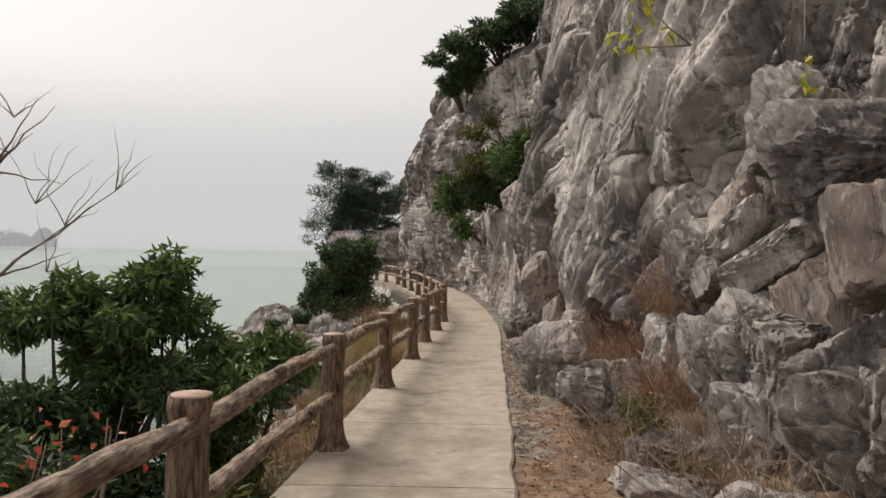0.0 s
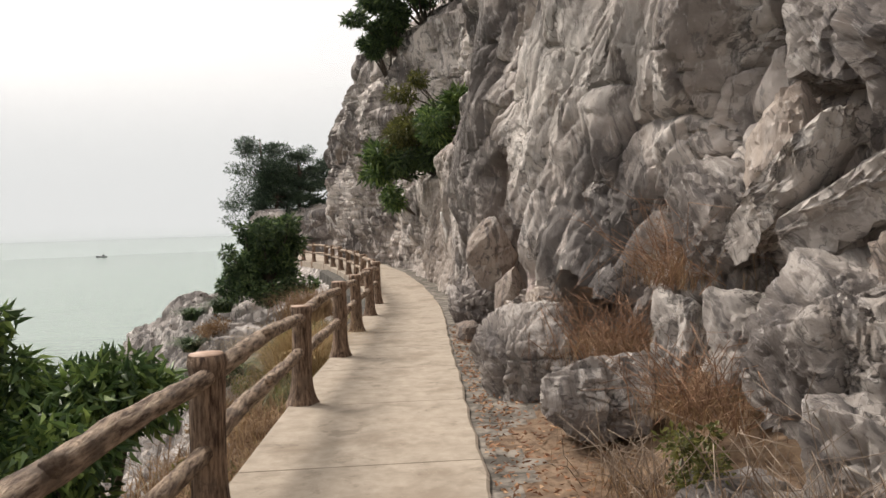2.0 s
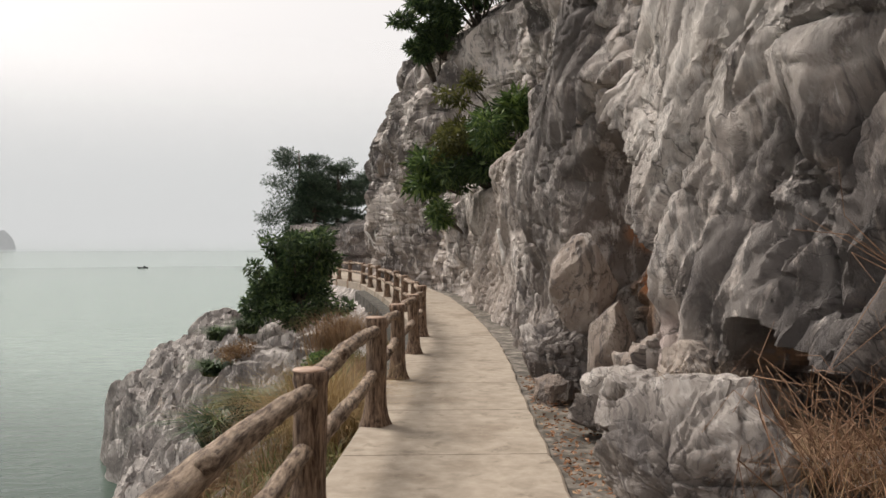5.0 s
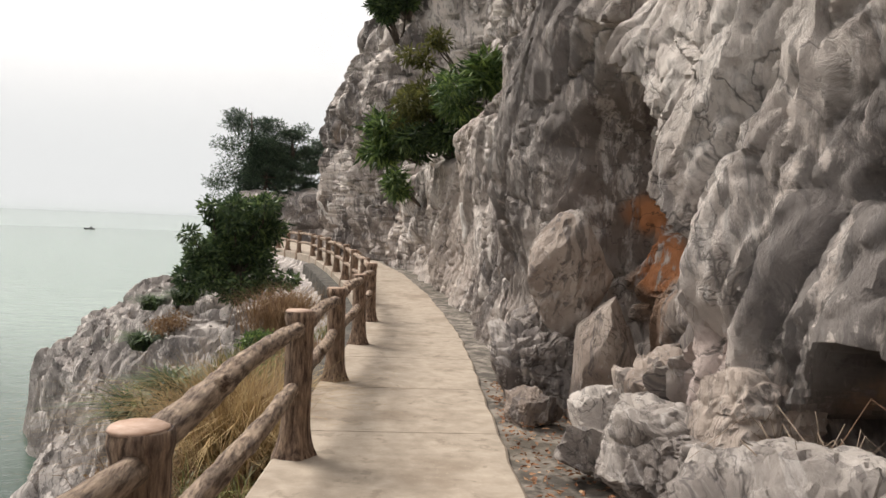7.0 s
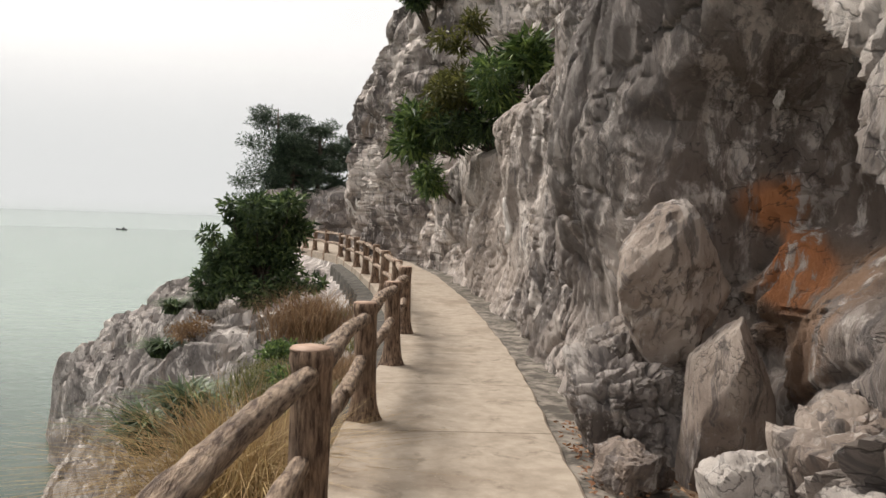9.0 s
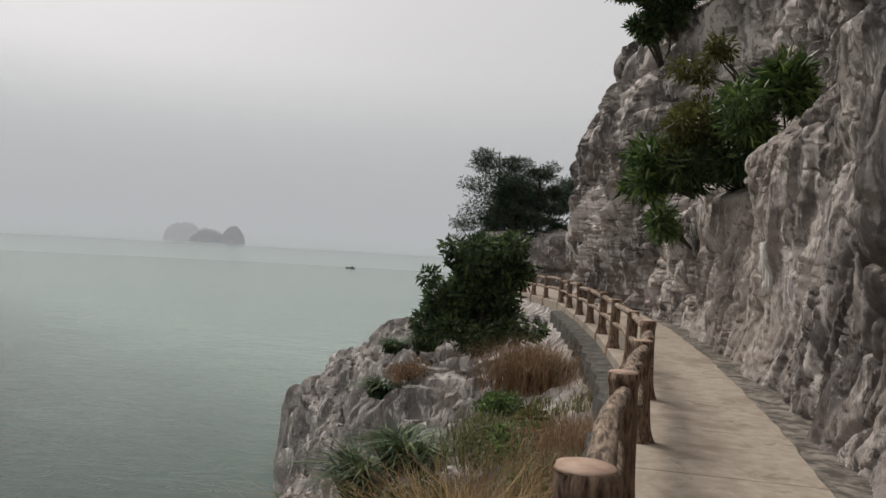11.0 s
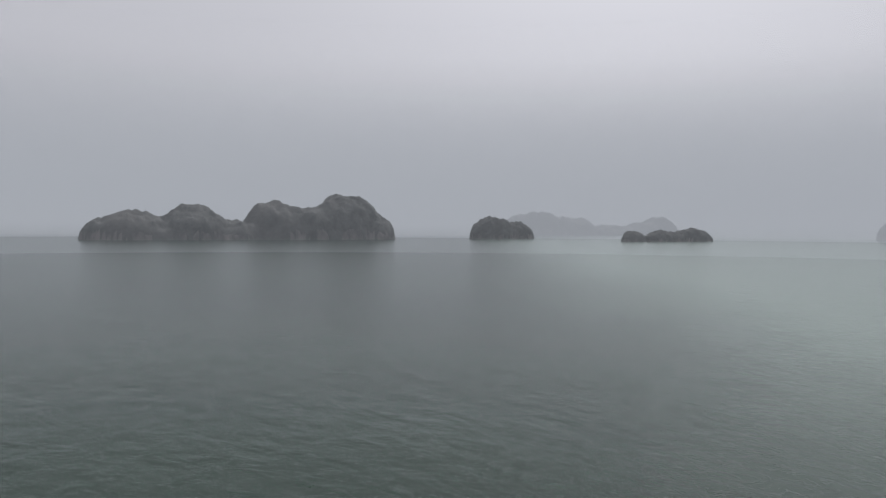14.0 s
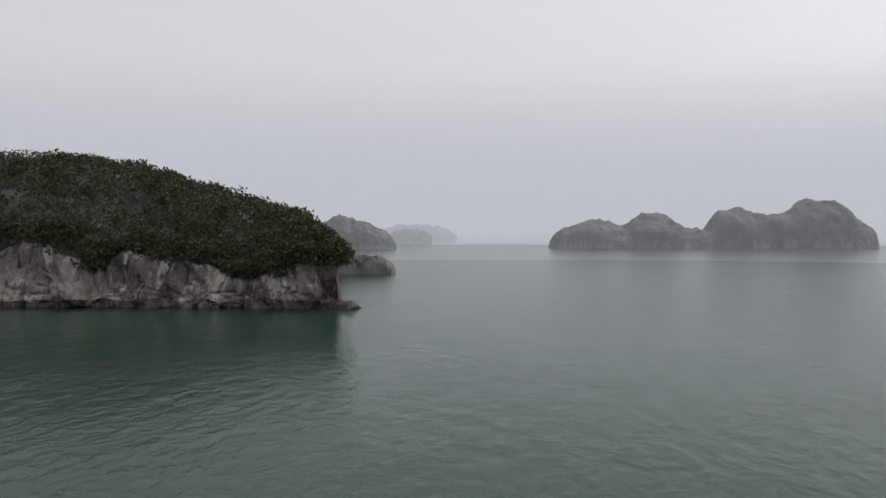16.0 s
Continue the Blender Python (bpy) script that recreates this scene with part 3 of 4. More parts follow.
def blades(roots, height, width, seed, lean=0.5, fan=0.0):
    """Narrow bent blades, one from each root."""
    rnd = np.random.RandomState(seed)
    R = np.array(roots, float)
    n = len(R)
    t = rnd.uniform(0, 2 * math.pi, n)
    out = np.stack([np.cos(t), np.sin(t), np.zeros(n)], 1)
    side = np.stack([-np.sin(t), np.cos(t), np.zeros(n)], 1)
    h = height * rnd.uniform(0.5, 1.25, n)[:, None]
    le = (lean * rnd.uniform(0.2, 1.2, n) + fan)[:, None]
    up = np.array([[0, 0, 1.0]])
    m1 = R + up * h * 0.55 + out * h * le * 0.3
    tp = R + up * h * (1.0 - 0.35 * le) + out * h * le
    w = width * 0.5
    V = np.stack([R - side * w, R + side * w, m1 + side * w * 0.8, m1 - side * w * 0.8, tp], 1).reshape(-1, 3)
    i = np.arange(n)[:, None] * 5
    faces = (i + np.array([[0, 1, 2, 3]])).tolist() + (i + np.array([[3, 2, 4]])).tolist()
    return V, faces


def scatter(cx, cy, cz, sx, sy, n, seed, slope_x=0.0, slope_y=0.0):
    rnd = np.random.RandomState(seed)
    p = rnd.normal(size=(n, 2)) * (sx, sy) * 0.6
    return np.stack([cx + p[:, 0], cy + p[:, 1], cz + p[:, 0] * slope_x + p[:, 1] * slope_y], 1)


def limbs(base, tips, r0, seed, wander=0.12):
    """Crooked branches from base to each tip."""
    rnd = random.Random(seed)
    out = []
    for tip in tips:
        b, t = Vector(base), Vector(tip)
        pts = []
        for i in range(6):
            k = i / 5
            p = b.lerp(t, k) + Vector((rnd.uniform(-1, 1), rnd.uniform(-1, 1), rnd.uniform(-0.6, 0.6))) * wander * (t - b).length * k * (1.15 - k)
            pts.append(p)
        out.append(tube(pts, [r0 * (1 - 0.85 * i / 5) for i in range(6)], 6, 0.1, rnd.randint(0, 999)))
    return join(out)


def shrub(name, base, blobs, count, leaf, seed, material, label, category="shrub", trunk=0.04, droop=0.3, shell=0.5, wood=None, long=False):
    e = empty(name, base, label, category)
    v, f = limbs(base, [Vector(b[0]) + Vector((0, 0, 0.3 * b[1][2])) for b in blobs], trunk, seed)
    link("branchwork", v, f, wood or TRUNK, e)["kind"] = "stuff"
    V, F = leaf_cloud(blobs, count, leaf[0], leaf[1], seed, droop, shell, long)
    link("crown", V, F, material, e, smooth=False)
    return e


def rand_blobs(centre, spread, n, size, seed):
    rnd = random.Random(seed)
    out = []
    for _ in range(n):
        c = Vector(centre) + Vector((rnd.gauss(0, 0.45) * spread[0], rnd.gauss(0, 0.45) * spread[1], rnd.gauss(0, 0.45) * spread[2]))
        s = size * rnd.uniform(0.6, 1.25)
        out.append((tuple(c), (s * rnd.uniform(0.9, 1.3), s * rnd.uniform(0.9, 1.3), s * rnd.uniform(0.6, 0.9))))
    return out


# ---- log fence ----
def log_post(x, y, z, high, seed):
    """A cast log: bark furrows up its length and roots spreading at the foot."""
    rnd = np.random.RandomState(seed + 50)
    sides, rings = 28, 22
    t = np.linspace(0, 2 * math.pi, sides, endpoint=False)
    hs = np.concatenate([[-0.35, 0.0], np.linspace(0.03, high, rings - 2)])
    vs = []
    for h in hs:
        q = np.stack([np.cos(t) * 2.2, np.sin(t) * 2.2, np.full(sides, h * 2.4)], 1) + seed * 7.1
        r = 0.083 + 0.045 * math.exp(-max(h, 0) / 0.09) + 0.010 * (h > high - 0.05)
        r = r * (1 + 0.07 * vnoise(q * (3, 3, 0.5), 1) + 0.05 * vnoise(q, 2)) + 0.022 * np.clip(np.cos(5 * t + seed), 0, 1) * math.exp(-max(h, 0) / 0.12)
        r = r * (0.93 if h >= high - 0.001 else 1.0)
        bend = 0.012 * math.sin(h * 3 + seed)
        vs += [(x + bend + a, y + c, z + h) for a, c in zip(r * np.cos(t), r * np.sin(t))]
    fs = grid_faces(rings, sides).tolist() + [[k * sides + sides - 1, k * sides, (k + 1) * sides, (k + 1) * sides + sides - 1] for k in range(rings - 1)]
    fs.append([(rings - 1) * sides + k for k in range(sides)])
    return vs, fs


POSTS = [-5.0, -2.2, 0.65, 3.45, 6.3, 9.3, 12.0, 14.5, 16.9, 19.4, 22.0, 24.6, 27.2, 29.8, 32.4, 35.0, 37.6, 39.8, 41.6, 43.2]
fence = empty("log_fence", (lerp(RAIL, 9.3), 9.3, 0.0), "brown cast-concrete log fence with two round rails along the path", "fence")
tops = []
for i, y in enumerate(POSTS):
    x, z = float(lerp(RAIL, y)), float(path_z(y))
    high = 0.87 + 0.03 * math.sin(i * 2.3)
    v, f = log_post(x, y, z, high, i)
    post = link("post", v, f, BARK, fence)
    v, f = tube([(x, y, z + high - 0.004), (x, y, z + high + 0.006)], [0.086, 0.08], 20, 0.05, i)
    link("cut_face", v, f, LOGTOP, post, "flat reddish cut log face")
    tops.append((x, y, z))
rnd = random.Random(4)
for a, b in zip(tops, tops[1:]):
    for low, rad in ((0.77, 0.049), (0.43, 0.047)):
        pts, rs = [], []
        h0, h1 = low + rnd.uniform(-0.025, 0.025), low + rnd.uniform(-0.03, 0.03)
        for j in range(25):
            k = j / 24
            p = Vector(a).lerp(Vector(b), k)
            p.z += h0 + (h1 - h0) * k + 0.022 * math.sin(k * 3.1) + rnd.uniform(-0.005, 0.005)
            p.x += 0.012 * math.sin(k * 7 + low * 9)
            pts.append(p)
            rs.append(rad * (1.12 - 0.2 * k + rnd.uniform(-0.04, 0.04)))
        v, f = tube(pts, rs, 16, 0.09, rnd.randint(0, 9999))
        rail = link("rail", v, f, RAILBARK, fence)
        if rnd.random() < 0.8:
            p = Vector(pts[rnd.choice((6, 10, 16))])
            v, f = tube([p + Vector((0.03, 0, 0.03)), p + Vector((0.06, 0.0, 0.055)), p + Vector((0.075, 0, 0.068))], [0.035, 0.028, 0.014], 8, 0.1, rnd.randint(0, 99))
            link("knot", v, f, RAILBARK, rail)

# ---- boulders and blocks beside the path ----
# by the path
boulder("boulder", (1.42, 9.25, -0.05), (0.82, 1.0, 0.62), (10, -24, 14), 11, None, "large angular grey limestone boulder with pale streaks beside the path", 9, 6, squared=False)
boulder("boulder", (1.62, 7.75, 0.04), (0.78, 0.8, 0.60), (0, 4, -10), 17, None, "squat grey boulder with vertical grooves beside the path", 4, 6)
boulder("boulder", (1.62, 10.15, -0.04), (0.62, 0.6, 0.66), (10, 0, 50), 75, PALEROCK, "pale fissured boulder at the cliff foot")
# the rock pile
boulder("boulder", (2.18, 7.75, 0.25), (0.32, 0.42, 0.98), (4, 6, 20), 31, PALEROCK, "upright pale limestone block among dry brush", 5)
boulder("boulder", (2.42, 7.2, 0.45), (0.46, 0.5, 0.72), (0, 14, 35), 33, PALEROCK, "small tilted pale block beside the upright one", 4)
boulder("boulder", (2.48, 6.05, 0.42), (0.92, 0.9, 0.95), (0, -14, 14), 37, None, "tall grey limestone block in the rock pile", 4, 6)
boulder("boulder", (2.50, 5.0, 0.05), (0.82, 0.8, 1.45), (6, -6, 35), 38, None, "tall rounded dark block at the front of the rock pile", 3, 6)
boulder("boulder", (2.28, 5.6, 0.05), (0.7, 0.6, 0.80), (0, 8, 15), 40, None, "angular grey block wedged at the foot of the pile", 4)
boulder("boulder", (2.95, 6.0, 0.45), (1.0, 1.1, 1.3), (0, 10, 60), 39, BROWNROCK, "broken brown block behind the front rocks", 5)
boulder("boulder", (2.75, 4.35, 0.1), (1.1, 1.2, 1.5), (0, -8, -20), 41, None, "massive dark block with diagonal cracks", 4, 6)
boulder("rock_slab", (2.46, 6.75, 1.30), (0.36, 1.25, 0.34), (40, 0, 200), 43, PALEROCK, "long tilted pale limestone slab leaning on the rock pile", 3, category="rock")
boulder("rock_slab", (2.60, 6.35, 1.18), (0.42, 1.1, 0.36), (36, 0, 205), 47, PALEROCK, "second tilted pale slab below the long one", 3, category="rock")
boulder("boulder", (2.62, 7.75, 0.8), (0.8, 0.9, 1.15), (0, 0, 15), 53, None, "grey block standing against the cliff", 4)
boulder("boulder", (2.62, 7.0, 1.5), (0.5, 0.55, 0.85), (0, 20, 40), 55, BROWNROCK, "brown block perched above the slabs", 4)
boulder("boulder", (2.95, 6.1, 2.1), (0.9, 1.0, 0.7), (10, -15, 30), 71, None, "large overhanging block high in the rock pile", 4)
boulder("boulder", (3.0, 5.2, 1.35), (0.9, 1.0, 1.0), (0, 15, 60), 73, BROWNROCK, "rusty brown block wedged in the rock pile", 4)
boulder("boulder", (3.2, 7.3, 2.4), (0.8, 1.0, 1.1), (12, 0, 25), 74, None, "grey block lodged high against the cliff", 4)
boulder("boulder", (3.3, 4.4, 1.6), (1.2, 1.2, 1.5), (0, 6, 10), 76, None, "large cracked block at the top of the pile", 4)
boulder("boulder", (1.62, 5.75, 0.08), (0.55, 0.55, 0.42), (0, 10, 40), 59, None, "low grey boulder overgrown with dry weeds")
boulder("boulder", (1.42, 4.85, 0.05), (0.5, 0.55, 0.36), (10, 0, 70), 61, None, "low cracked grey rock in the litter")
boulder("boulder", (1.16, 4.75, 0.08), (0.28, 0.3, 0.18), (0, 12, 10), 63, PALEROCK, "small pale rock beside the path")
boulder("boulder", (1.8, 4.5, 0.05), (0.55, 0.5, 0.42), (0, 0, 33), 67, None, "rough low rock half buried in dry weeds")
boulder("boulder", (1.35, 5.35, 0.06), (0.34, 0.4, 0.24), (0, 8, 25), 165, PALEROCK, "small pale broken rock in the litter", 5, 4)
# under the overhanging face
boulder("boulder", (1.72, 10.95, -0.02), (0.74, 0.8, 0.62), (0, 10, 30), 23, None, "fissured grey boulder against the cliff foot", 5, 6)
boulder("boulder", (1.92, 10.6, 0.40), (0.46, 0.5, 0.52), (0, 20, 15), 161, BROWNROCK, "reddish broken block under the overhanging face", 5)
boulder("boulder", (1.75, 9.75, -0.02), (0.6, 0.6, 0.46), (0, 0, 60), 101, None, "grey layered block under the undercut face", 5)
boulder("boulder", (1.5, 11.55, -0.04), (0.42, 0.6, 0.34), (0, 12, 40), 163, None, "low cracked grey rock beside the path", 5, 4)
# by the cave
boulder("boulder", (1.80, 13.75, 0.55), (0.56, 0.56, 0.98), (8, 26, 30), 79, BROWNROCK, "leaning brown limestone block at the cave mouth", 8, rough=0.6, squared=False)
boulder("boulder", (1.97, 13.15, -0.2), (0.45, 0.45, 1.2), (0, 6, 0), 83, BROWNROCK, "tall oval brown boulder with a pink paint mark", 14, rough=0.25, squared=False)
boulder("boulder", (1.52, 13.7, -0.15), (0.7, 0.8, 0.95), (0, -10, 10), 85, None, "pale fluted rock standing at the cave's edge", 4, 6)
boulder("boulder", (2.1, 12.05, 0.0), (0.66, 0.7, 0.82), (0, -8, 30), 89, BROWNROCK, "brown fissured boulder below the cave", 5)
boulder("boulder", (1.68, 12.25, -0.05), (0.40, 0.45, 0.46), (0, 10, 60), 90, PALEROCK, "pale cracked boulder in front of the cave", 5)
boulder("boulder", (1.70, 14.5, -0.1), (0.42, 0.7, 0.85), (0, 8, 0), 91, None, "pale fluted rock at the cliff foot")
boulder("boulder", (1.40, 13.05, -0.1), (0.38, 0.45, 0.30), (0, 0, 20), 99, BROWNROCK, "low flat brown rock at the cliff foot")

# ---- sea headland rocks ----
boulder("sea_rock", (-11.2, 41.4, -8.4), (3.3, 3.2, 3.9), (0, 0, 60), 118, SHORE, "rounded grey limestone knob standing over the water", 5, category="rock")
boulder("sea_rock", (-11.0, 40.3, -9.6), (3.2, 4.2, 3.2), (0, 0, 50), 107, SHORE, "broken grey shore rock at the waterline", 8, category="rock")
boulder("rock_outcrop", (-4.6, 55, -3.0), (7.0, 5.0, 6.6), (0, 0, 10), 109, SHORE, "fluted grey limestone outcrop below the pines", 10, category="rock")

# ---- trees and shrubs ----
shrub("bush", (-3.4, 29.0, -1.1), rand_blobs((-3.15, 29.0, 1.15), (0.85, 0.7, 0.75), 26, 0.34, 3) + rand_blobs((-3.95, 28.8, 0.1), (0.85, 0.7, 0.75), 24, 0.33, 4) + rand_blobs((-2.75, 28.9, 0.0), (0.7, 0.6, 0.9), 18, 0.30, 5) + rand_blobs((-3.5, 28.6, -0.7), (1.1, 0.6, 0.35), 14, 0.28, 6), 15000, (0.19, 0.075), 3, DARKGREEN, "dense dark green glossy-leaved bush on the slope", "bush", 0.06, 0.25, 0.35)
for i, (c, sp, nb, r, cnt, lf, mt, lb) in enumerate([
        ((2.3, 26.6, 4.3), (0.7, 0.9, 0.7), 10, 0.40, 2600, (0.24, 0.055), GREEN, "green bush with drooping leaves on the cliff ledge"),
        ((1.2, 27.6, 4.5), (0.7, 0.8, 0.8), 10, 0.36, 2200, (0.22, 0.06), OLIVE, "yellowing green bush on the cliff ledge"),
        ((0.7, 28.2, 3.4), (0.5, 0.8, 0.6), 8, 0.36, 1900, (0.30, 0.04), GREEN, "narrow-leaved green bush on the cliff ledge"),
        ((1.7, 27.2, 3.4), (0.6, 0.8, 0.4), 8, 0.36, 1700, (0.26, 0.05), DARKGREEN, "dark green bush hanging from the ledge"),
        ((2.9, 26.0, 5.0), (0.4, 0.5, 0.4), 6, 0.30, 1100, (0.32, 0.045), GREEN, "spiky green bush high on the ledge"),
        ((0.9, 30.5, 2.3), (0.3, 0.7, 0.4), 5, 0.28, 800, (0.26, 0.045), GREEN, "small green bush rooted in the cliff"),
        ((1.5, 27.6, 5.7), (0.6, 0.5, 0.5), 5, 0.3, 600, (0.2, 0.06), OLIVE, "sparse yellow-green bush above the ledge")]):
    shrub("bush", (c[0] + 0.8, c[1] + 0.3, c[2] - 0.6), rand_blobs(c, sp, nb, r, 90 + i), cnt, lf, 190 + i, mt, lb, "bush", 0.035, 0.5, 0.1, long=i in (2, 4))
pines = [(-7.0, 56.5, 2.2, 5.2, 3), (-4.6, 57, 3.0, 3.6, 7), (-2.4, 58, 2.8, 3.4, 9), (-6.0, 55.6, 2.2, 3.4, 12)]
for x, y, z, h, s in pines:
    rn = random.Random(s)
    e = empty("pine_tree", (x, y, z - 1.2), "dark green pine with layered drooping boughs on the outcrop", "tree", "pines")
    bl, tips = [], []
    for j in range(44):
        k = rn.uniform(-0.12, 1.0)
        a = rn.uniform(0, 6.28)
        reach = (1.0 - k * 0.62) * h * 0.5 * rn.uniform(0.6, 1.05)
        c = (x + math.cos(a) * reach, y + math.sin(a) * reach * 0.8, z + h * k * 0.95)
        bl.append((c, (h * 0.16 * rn.uniform(0.8, 1.4), h * 0.16, h * 0.075)))
        tips.append(c)
    v, f = join([tube([(x, y, z - 1.2), (x + 0.1, y, z + h * 0.5), (x, y, z + h * 0.95)], [0.16, 0.11, 0.03], 8, 0.1, s), limbs((x, y, z + 0.3 * h), tips[:14], 0.05, s)])
    link("trunk", v, f, TRUNK, e)
    V, F = leaf_cloud(bl, 10000, 0.24, 0.05, s, 0.1, 0.05)
    link("crown", V, F, PINE, e, smooth=False)
for i, (x, y, z, r) in enumerate([(0.9, 36.5, 9.6, 1.0), (2.2, 36.0, 10.6, 1.1), (3.4, 35.0, 11.2, 1.0), (0.6, 37.0, 8.6, 0.6), (4.6, 33.5, 11.6, 1.0)]):
    shrub("tree", (x + 0.5, y + 0.4, z - 1.0), rand_blobs((x, y, z + 0.5), (r * 1.2, r, r * 0.9), 9, r * 0.45, 20 + i), 3000, (0.28, 0.09), 30 + i, DARKGREEN, "dark green tree on the cliff top", "tree", 0.07, 0.3, 0.15)
# trees beside the fence at the start
shrub("tree", (-2.6, 6.6, -1.3), rand_blobs((-2.5, 6.3, 0.92), (0.62, 0.32, 0.6), 24, 0.22, 41), 11500, (0.085, 0.031), 41, GREEN, "leafy green tree growing below the fence", "tree", 0.05, 0.7, 0.15, long=True)
shrub("tree", (-1.7, 6.9, -1.2), rand_blobs((-1.62, 6.5, 0.62), (0.42, 0.3, 0.5), 20, 0.22, 43), 10500, (0.085, 0.031), 43, GREEN, "leafy green tree crown beside the fence", "tree", 0.045, 0.7, 0.15, long=True)
shrub("shrub", (-2.7, 5.6, -1.4), rand_blobs((-2.5, 5.6, 0.1), (0.9, 0.4, 0.6), 24, 0.26, 44), 9000, (0.085, 0.034), 44, DARKGREEN, "dark leafy undergrowth between the trees below the fence", "shrub", 0.03, 0.6, 0.15, long=True)
shrub("tree", (-2.4, 4.6, -1.5), rand_blobs((-2.5, 4.6, -0.1), (1.2, 0.9, 0.9), 26, 0.3, 45), 12500, (0.09, 0.034), 45, DARKGREEN, "dark leafy thicket below the fence", "tree", 0.045, 0.6, 0.15, long=True)
shrub("shrub", (-1.35, 5.4, -0.9), rand_blobs((-1.3, 5.4, -0.1), (0.4, 0.7, 0.35), 8, 0.2, 47), 1500, (0.09, 0.04), 47, OLIVE, "yellow-green weeds under the fence", "shrub", 0.015, 0.2, 0.1)
shrub("shrub", (-1.5, 3.0, -0.6), rand_blobs((-1.3, 3.0, 0.85), (0.42, 0.35, 0.32), 12, 0.13, 49), 46, (0.036, 0.024), 49, REDLEAF, "bare shrub with a few red leaves by the fence", "shrub", 0.012, 0.2, 0.1, wood=TWIG)
# bare branches
e = empty("bare_shrub", (-2.3, 3.9, -1.0), "leafless grey shrub with thin crooked branches", "shrub")
v, f = join([limbs((-2.3, 3.9, -1.0), [(-2.05, 4, 1.5), (-2.1, 4, 2.0), (-2.2, 4.1, 1.7)], 0.02, 5, 0.1), limbs((-2.05, 4, 1.5), [(-1.38, 4, 2.02), (-1.62, 4.0, 1.85), (-1.75, 4.1, 1.62)], 0.007, 6, 0.12), limbs((-2.1, 4, 2.0), [(-1.87, 4, 2.36), (-1.8, 4, 2.32), (-1.76, 4.0, 1.95), (-1.95, 4.1, 2.2)], 0.007, 8, 0.12)])
rn = random.Random(31)
fine = []
for tip in [(-2.05, 4, 1.5), (-2.1, 4, 2.0), (-2.2, 4.1, 1.7), (-1.38, 4, 2.02), (-1.62, 4.0, 1.85), (-1.75, 4.1, 1.62), (-1.87, 4, 2.36), (-1.76, 4.0, 1.95), (-1.95, 4.1, 2.2)]:
    root = Vector(tip) + Vector((-0.12, 0.0, -0.1))
    ends = [root + Vector((rn.uniform(-0.15, 0.28), rn.uniform(-0.15, 0.15), rn.uniform(0.02, 0.36))) for _ in range(4)]
    fine.append(limbs(root, ends, 0.0032, rn.randint(0, 99), 0.2))
fv, ff = join(fine + [(v, f)])
v, f = fv, ff
link("branchwork", v, f, TWIG, e)["kind"] = "stuff"
# hanging twig with yellow leaves
e = empty("hanging_twig", (1.35, 3.4, 3.4), "thin hanging twig with yellow-green leaves from the cliff", "twig")
v, f = join([limbs((1.35, 3.4, 3.4), [(0.98, 3.2, 2.47)], 0.008, 3, 0.06), limbs((0.98, 3.2, 2.47), [(0.70, 3.2, 2.45), (0.8, 3.2, 2.62)], 0.005, 4, 0.08), limbs((1.5, 3.4, 3.3), [(1.41, 3.2, 2.3)], 0.006, 5, 0.04), limbs((1.35, 3.4, 3.4), [(1.9, 4.6, 3.5), (1.5, 3.4, 3.3)], 0.01, 7, 0.05)])
link("branchwork", v, f, TWIG, e)["kind"] = "stuff"
V, F = leaf_cloud([((0.78, 3.2, 2.5), (0.1, 0.06, 0.05)), ((0.78, 3.2, 2.63), (0.05, 0.05, 0.06)), ((1.41, 3.2, 2.4), (0.02, 0.03, 0.1))], 34, 0.06, 0.035, 9, 0.3, 0.1)
link("foliage", V, F, YELLOW, e, smooth=False)["kind"] = "stuff"


def ground_left(x, y):
    """Rough height of the slope left of the fence."""
    u = (float(lerp(RAIL, y)) - x) / float(lerp(SHOREW, y))
    n_ = float(lerp([(0.0, 0.012), (0.012, 0.055), (0.06, 0.065), (0.15, 0.10), (0.35, 0.22), (0.55, 0.38), (0.8, 0.7), (1.0, 1.0)], u))
    h_ = float(lerp(HEAD, u))
    k_ = float(smooth01(np.array(y), 25, 37))
    return float(path_z(y)) - 9 * (n_ * (1 - k_) + h_ * k_)


def tuft(name, x, y, z, sx, sy, n, h, w, seed, material, label, lean=1.3, fan=0.0, kind=""):
    V, F = blades(scatter(x, y, z - 0.05, sx, sy, n, seed), h, w, seed, lean, fan)
    return tagged(link(name, V, F, material, at=(x, y, z)), label, "grass", kind=kind)


tuft("grass_clump", -0.92, 13.7, ground_left(-0.92, 13.7), 0.26, 0.5, 2600, 1.1, 0.008, 1, STRAW, "tall pale straw-coloured grass beside the fence")
tuft("grass_clump", -1.75, 25.8, ground_left(-1.75, 25.8), 0.6, 0.9, 1500, 1.15, 0.012, 2, RUST, "rust-coloured dry grass clump on the slope")
tuft("weeds", -1.75, 21.8, ground_left(-1.75, 21.8) + 0.05, 0.55, 1.3, 2200, 0.36, 0.016, 3, OLIVE, "low bright green weeds below the path edge")
for i in range(20):
    y = 3.5 + i * 0.85
    x = float(lerp(RAIL, y)) - 0.55 - 0.35 * ((i * 7) % 5) / 5
    mt, lb = ((RUST, "dry brown weeds below the fence"), (OLIVE, "green weeds below the fence"), (RUST, "rusty dry weeds below the fence"))[(i * 3) % 3 if i % 2 else i % 3]
    tuft("weeds", x, y, ground_left(x, y) + 0.05, 0.45, 0.7, 560, 0.45, 0.01, 10 + i, mt, lb)
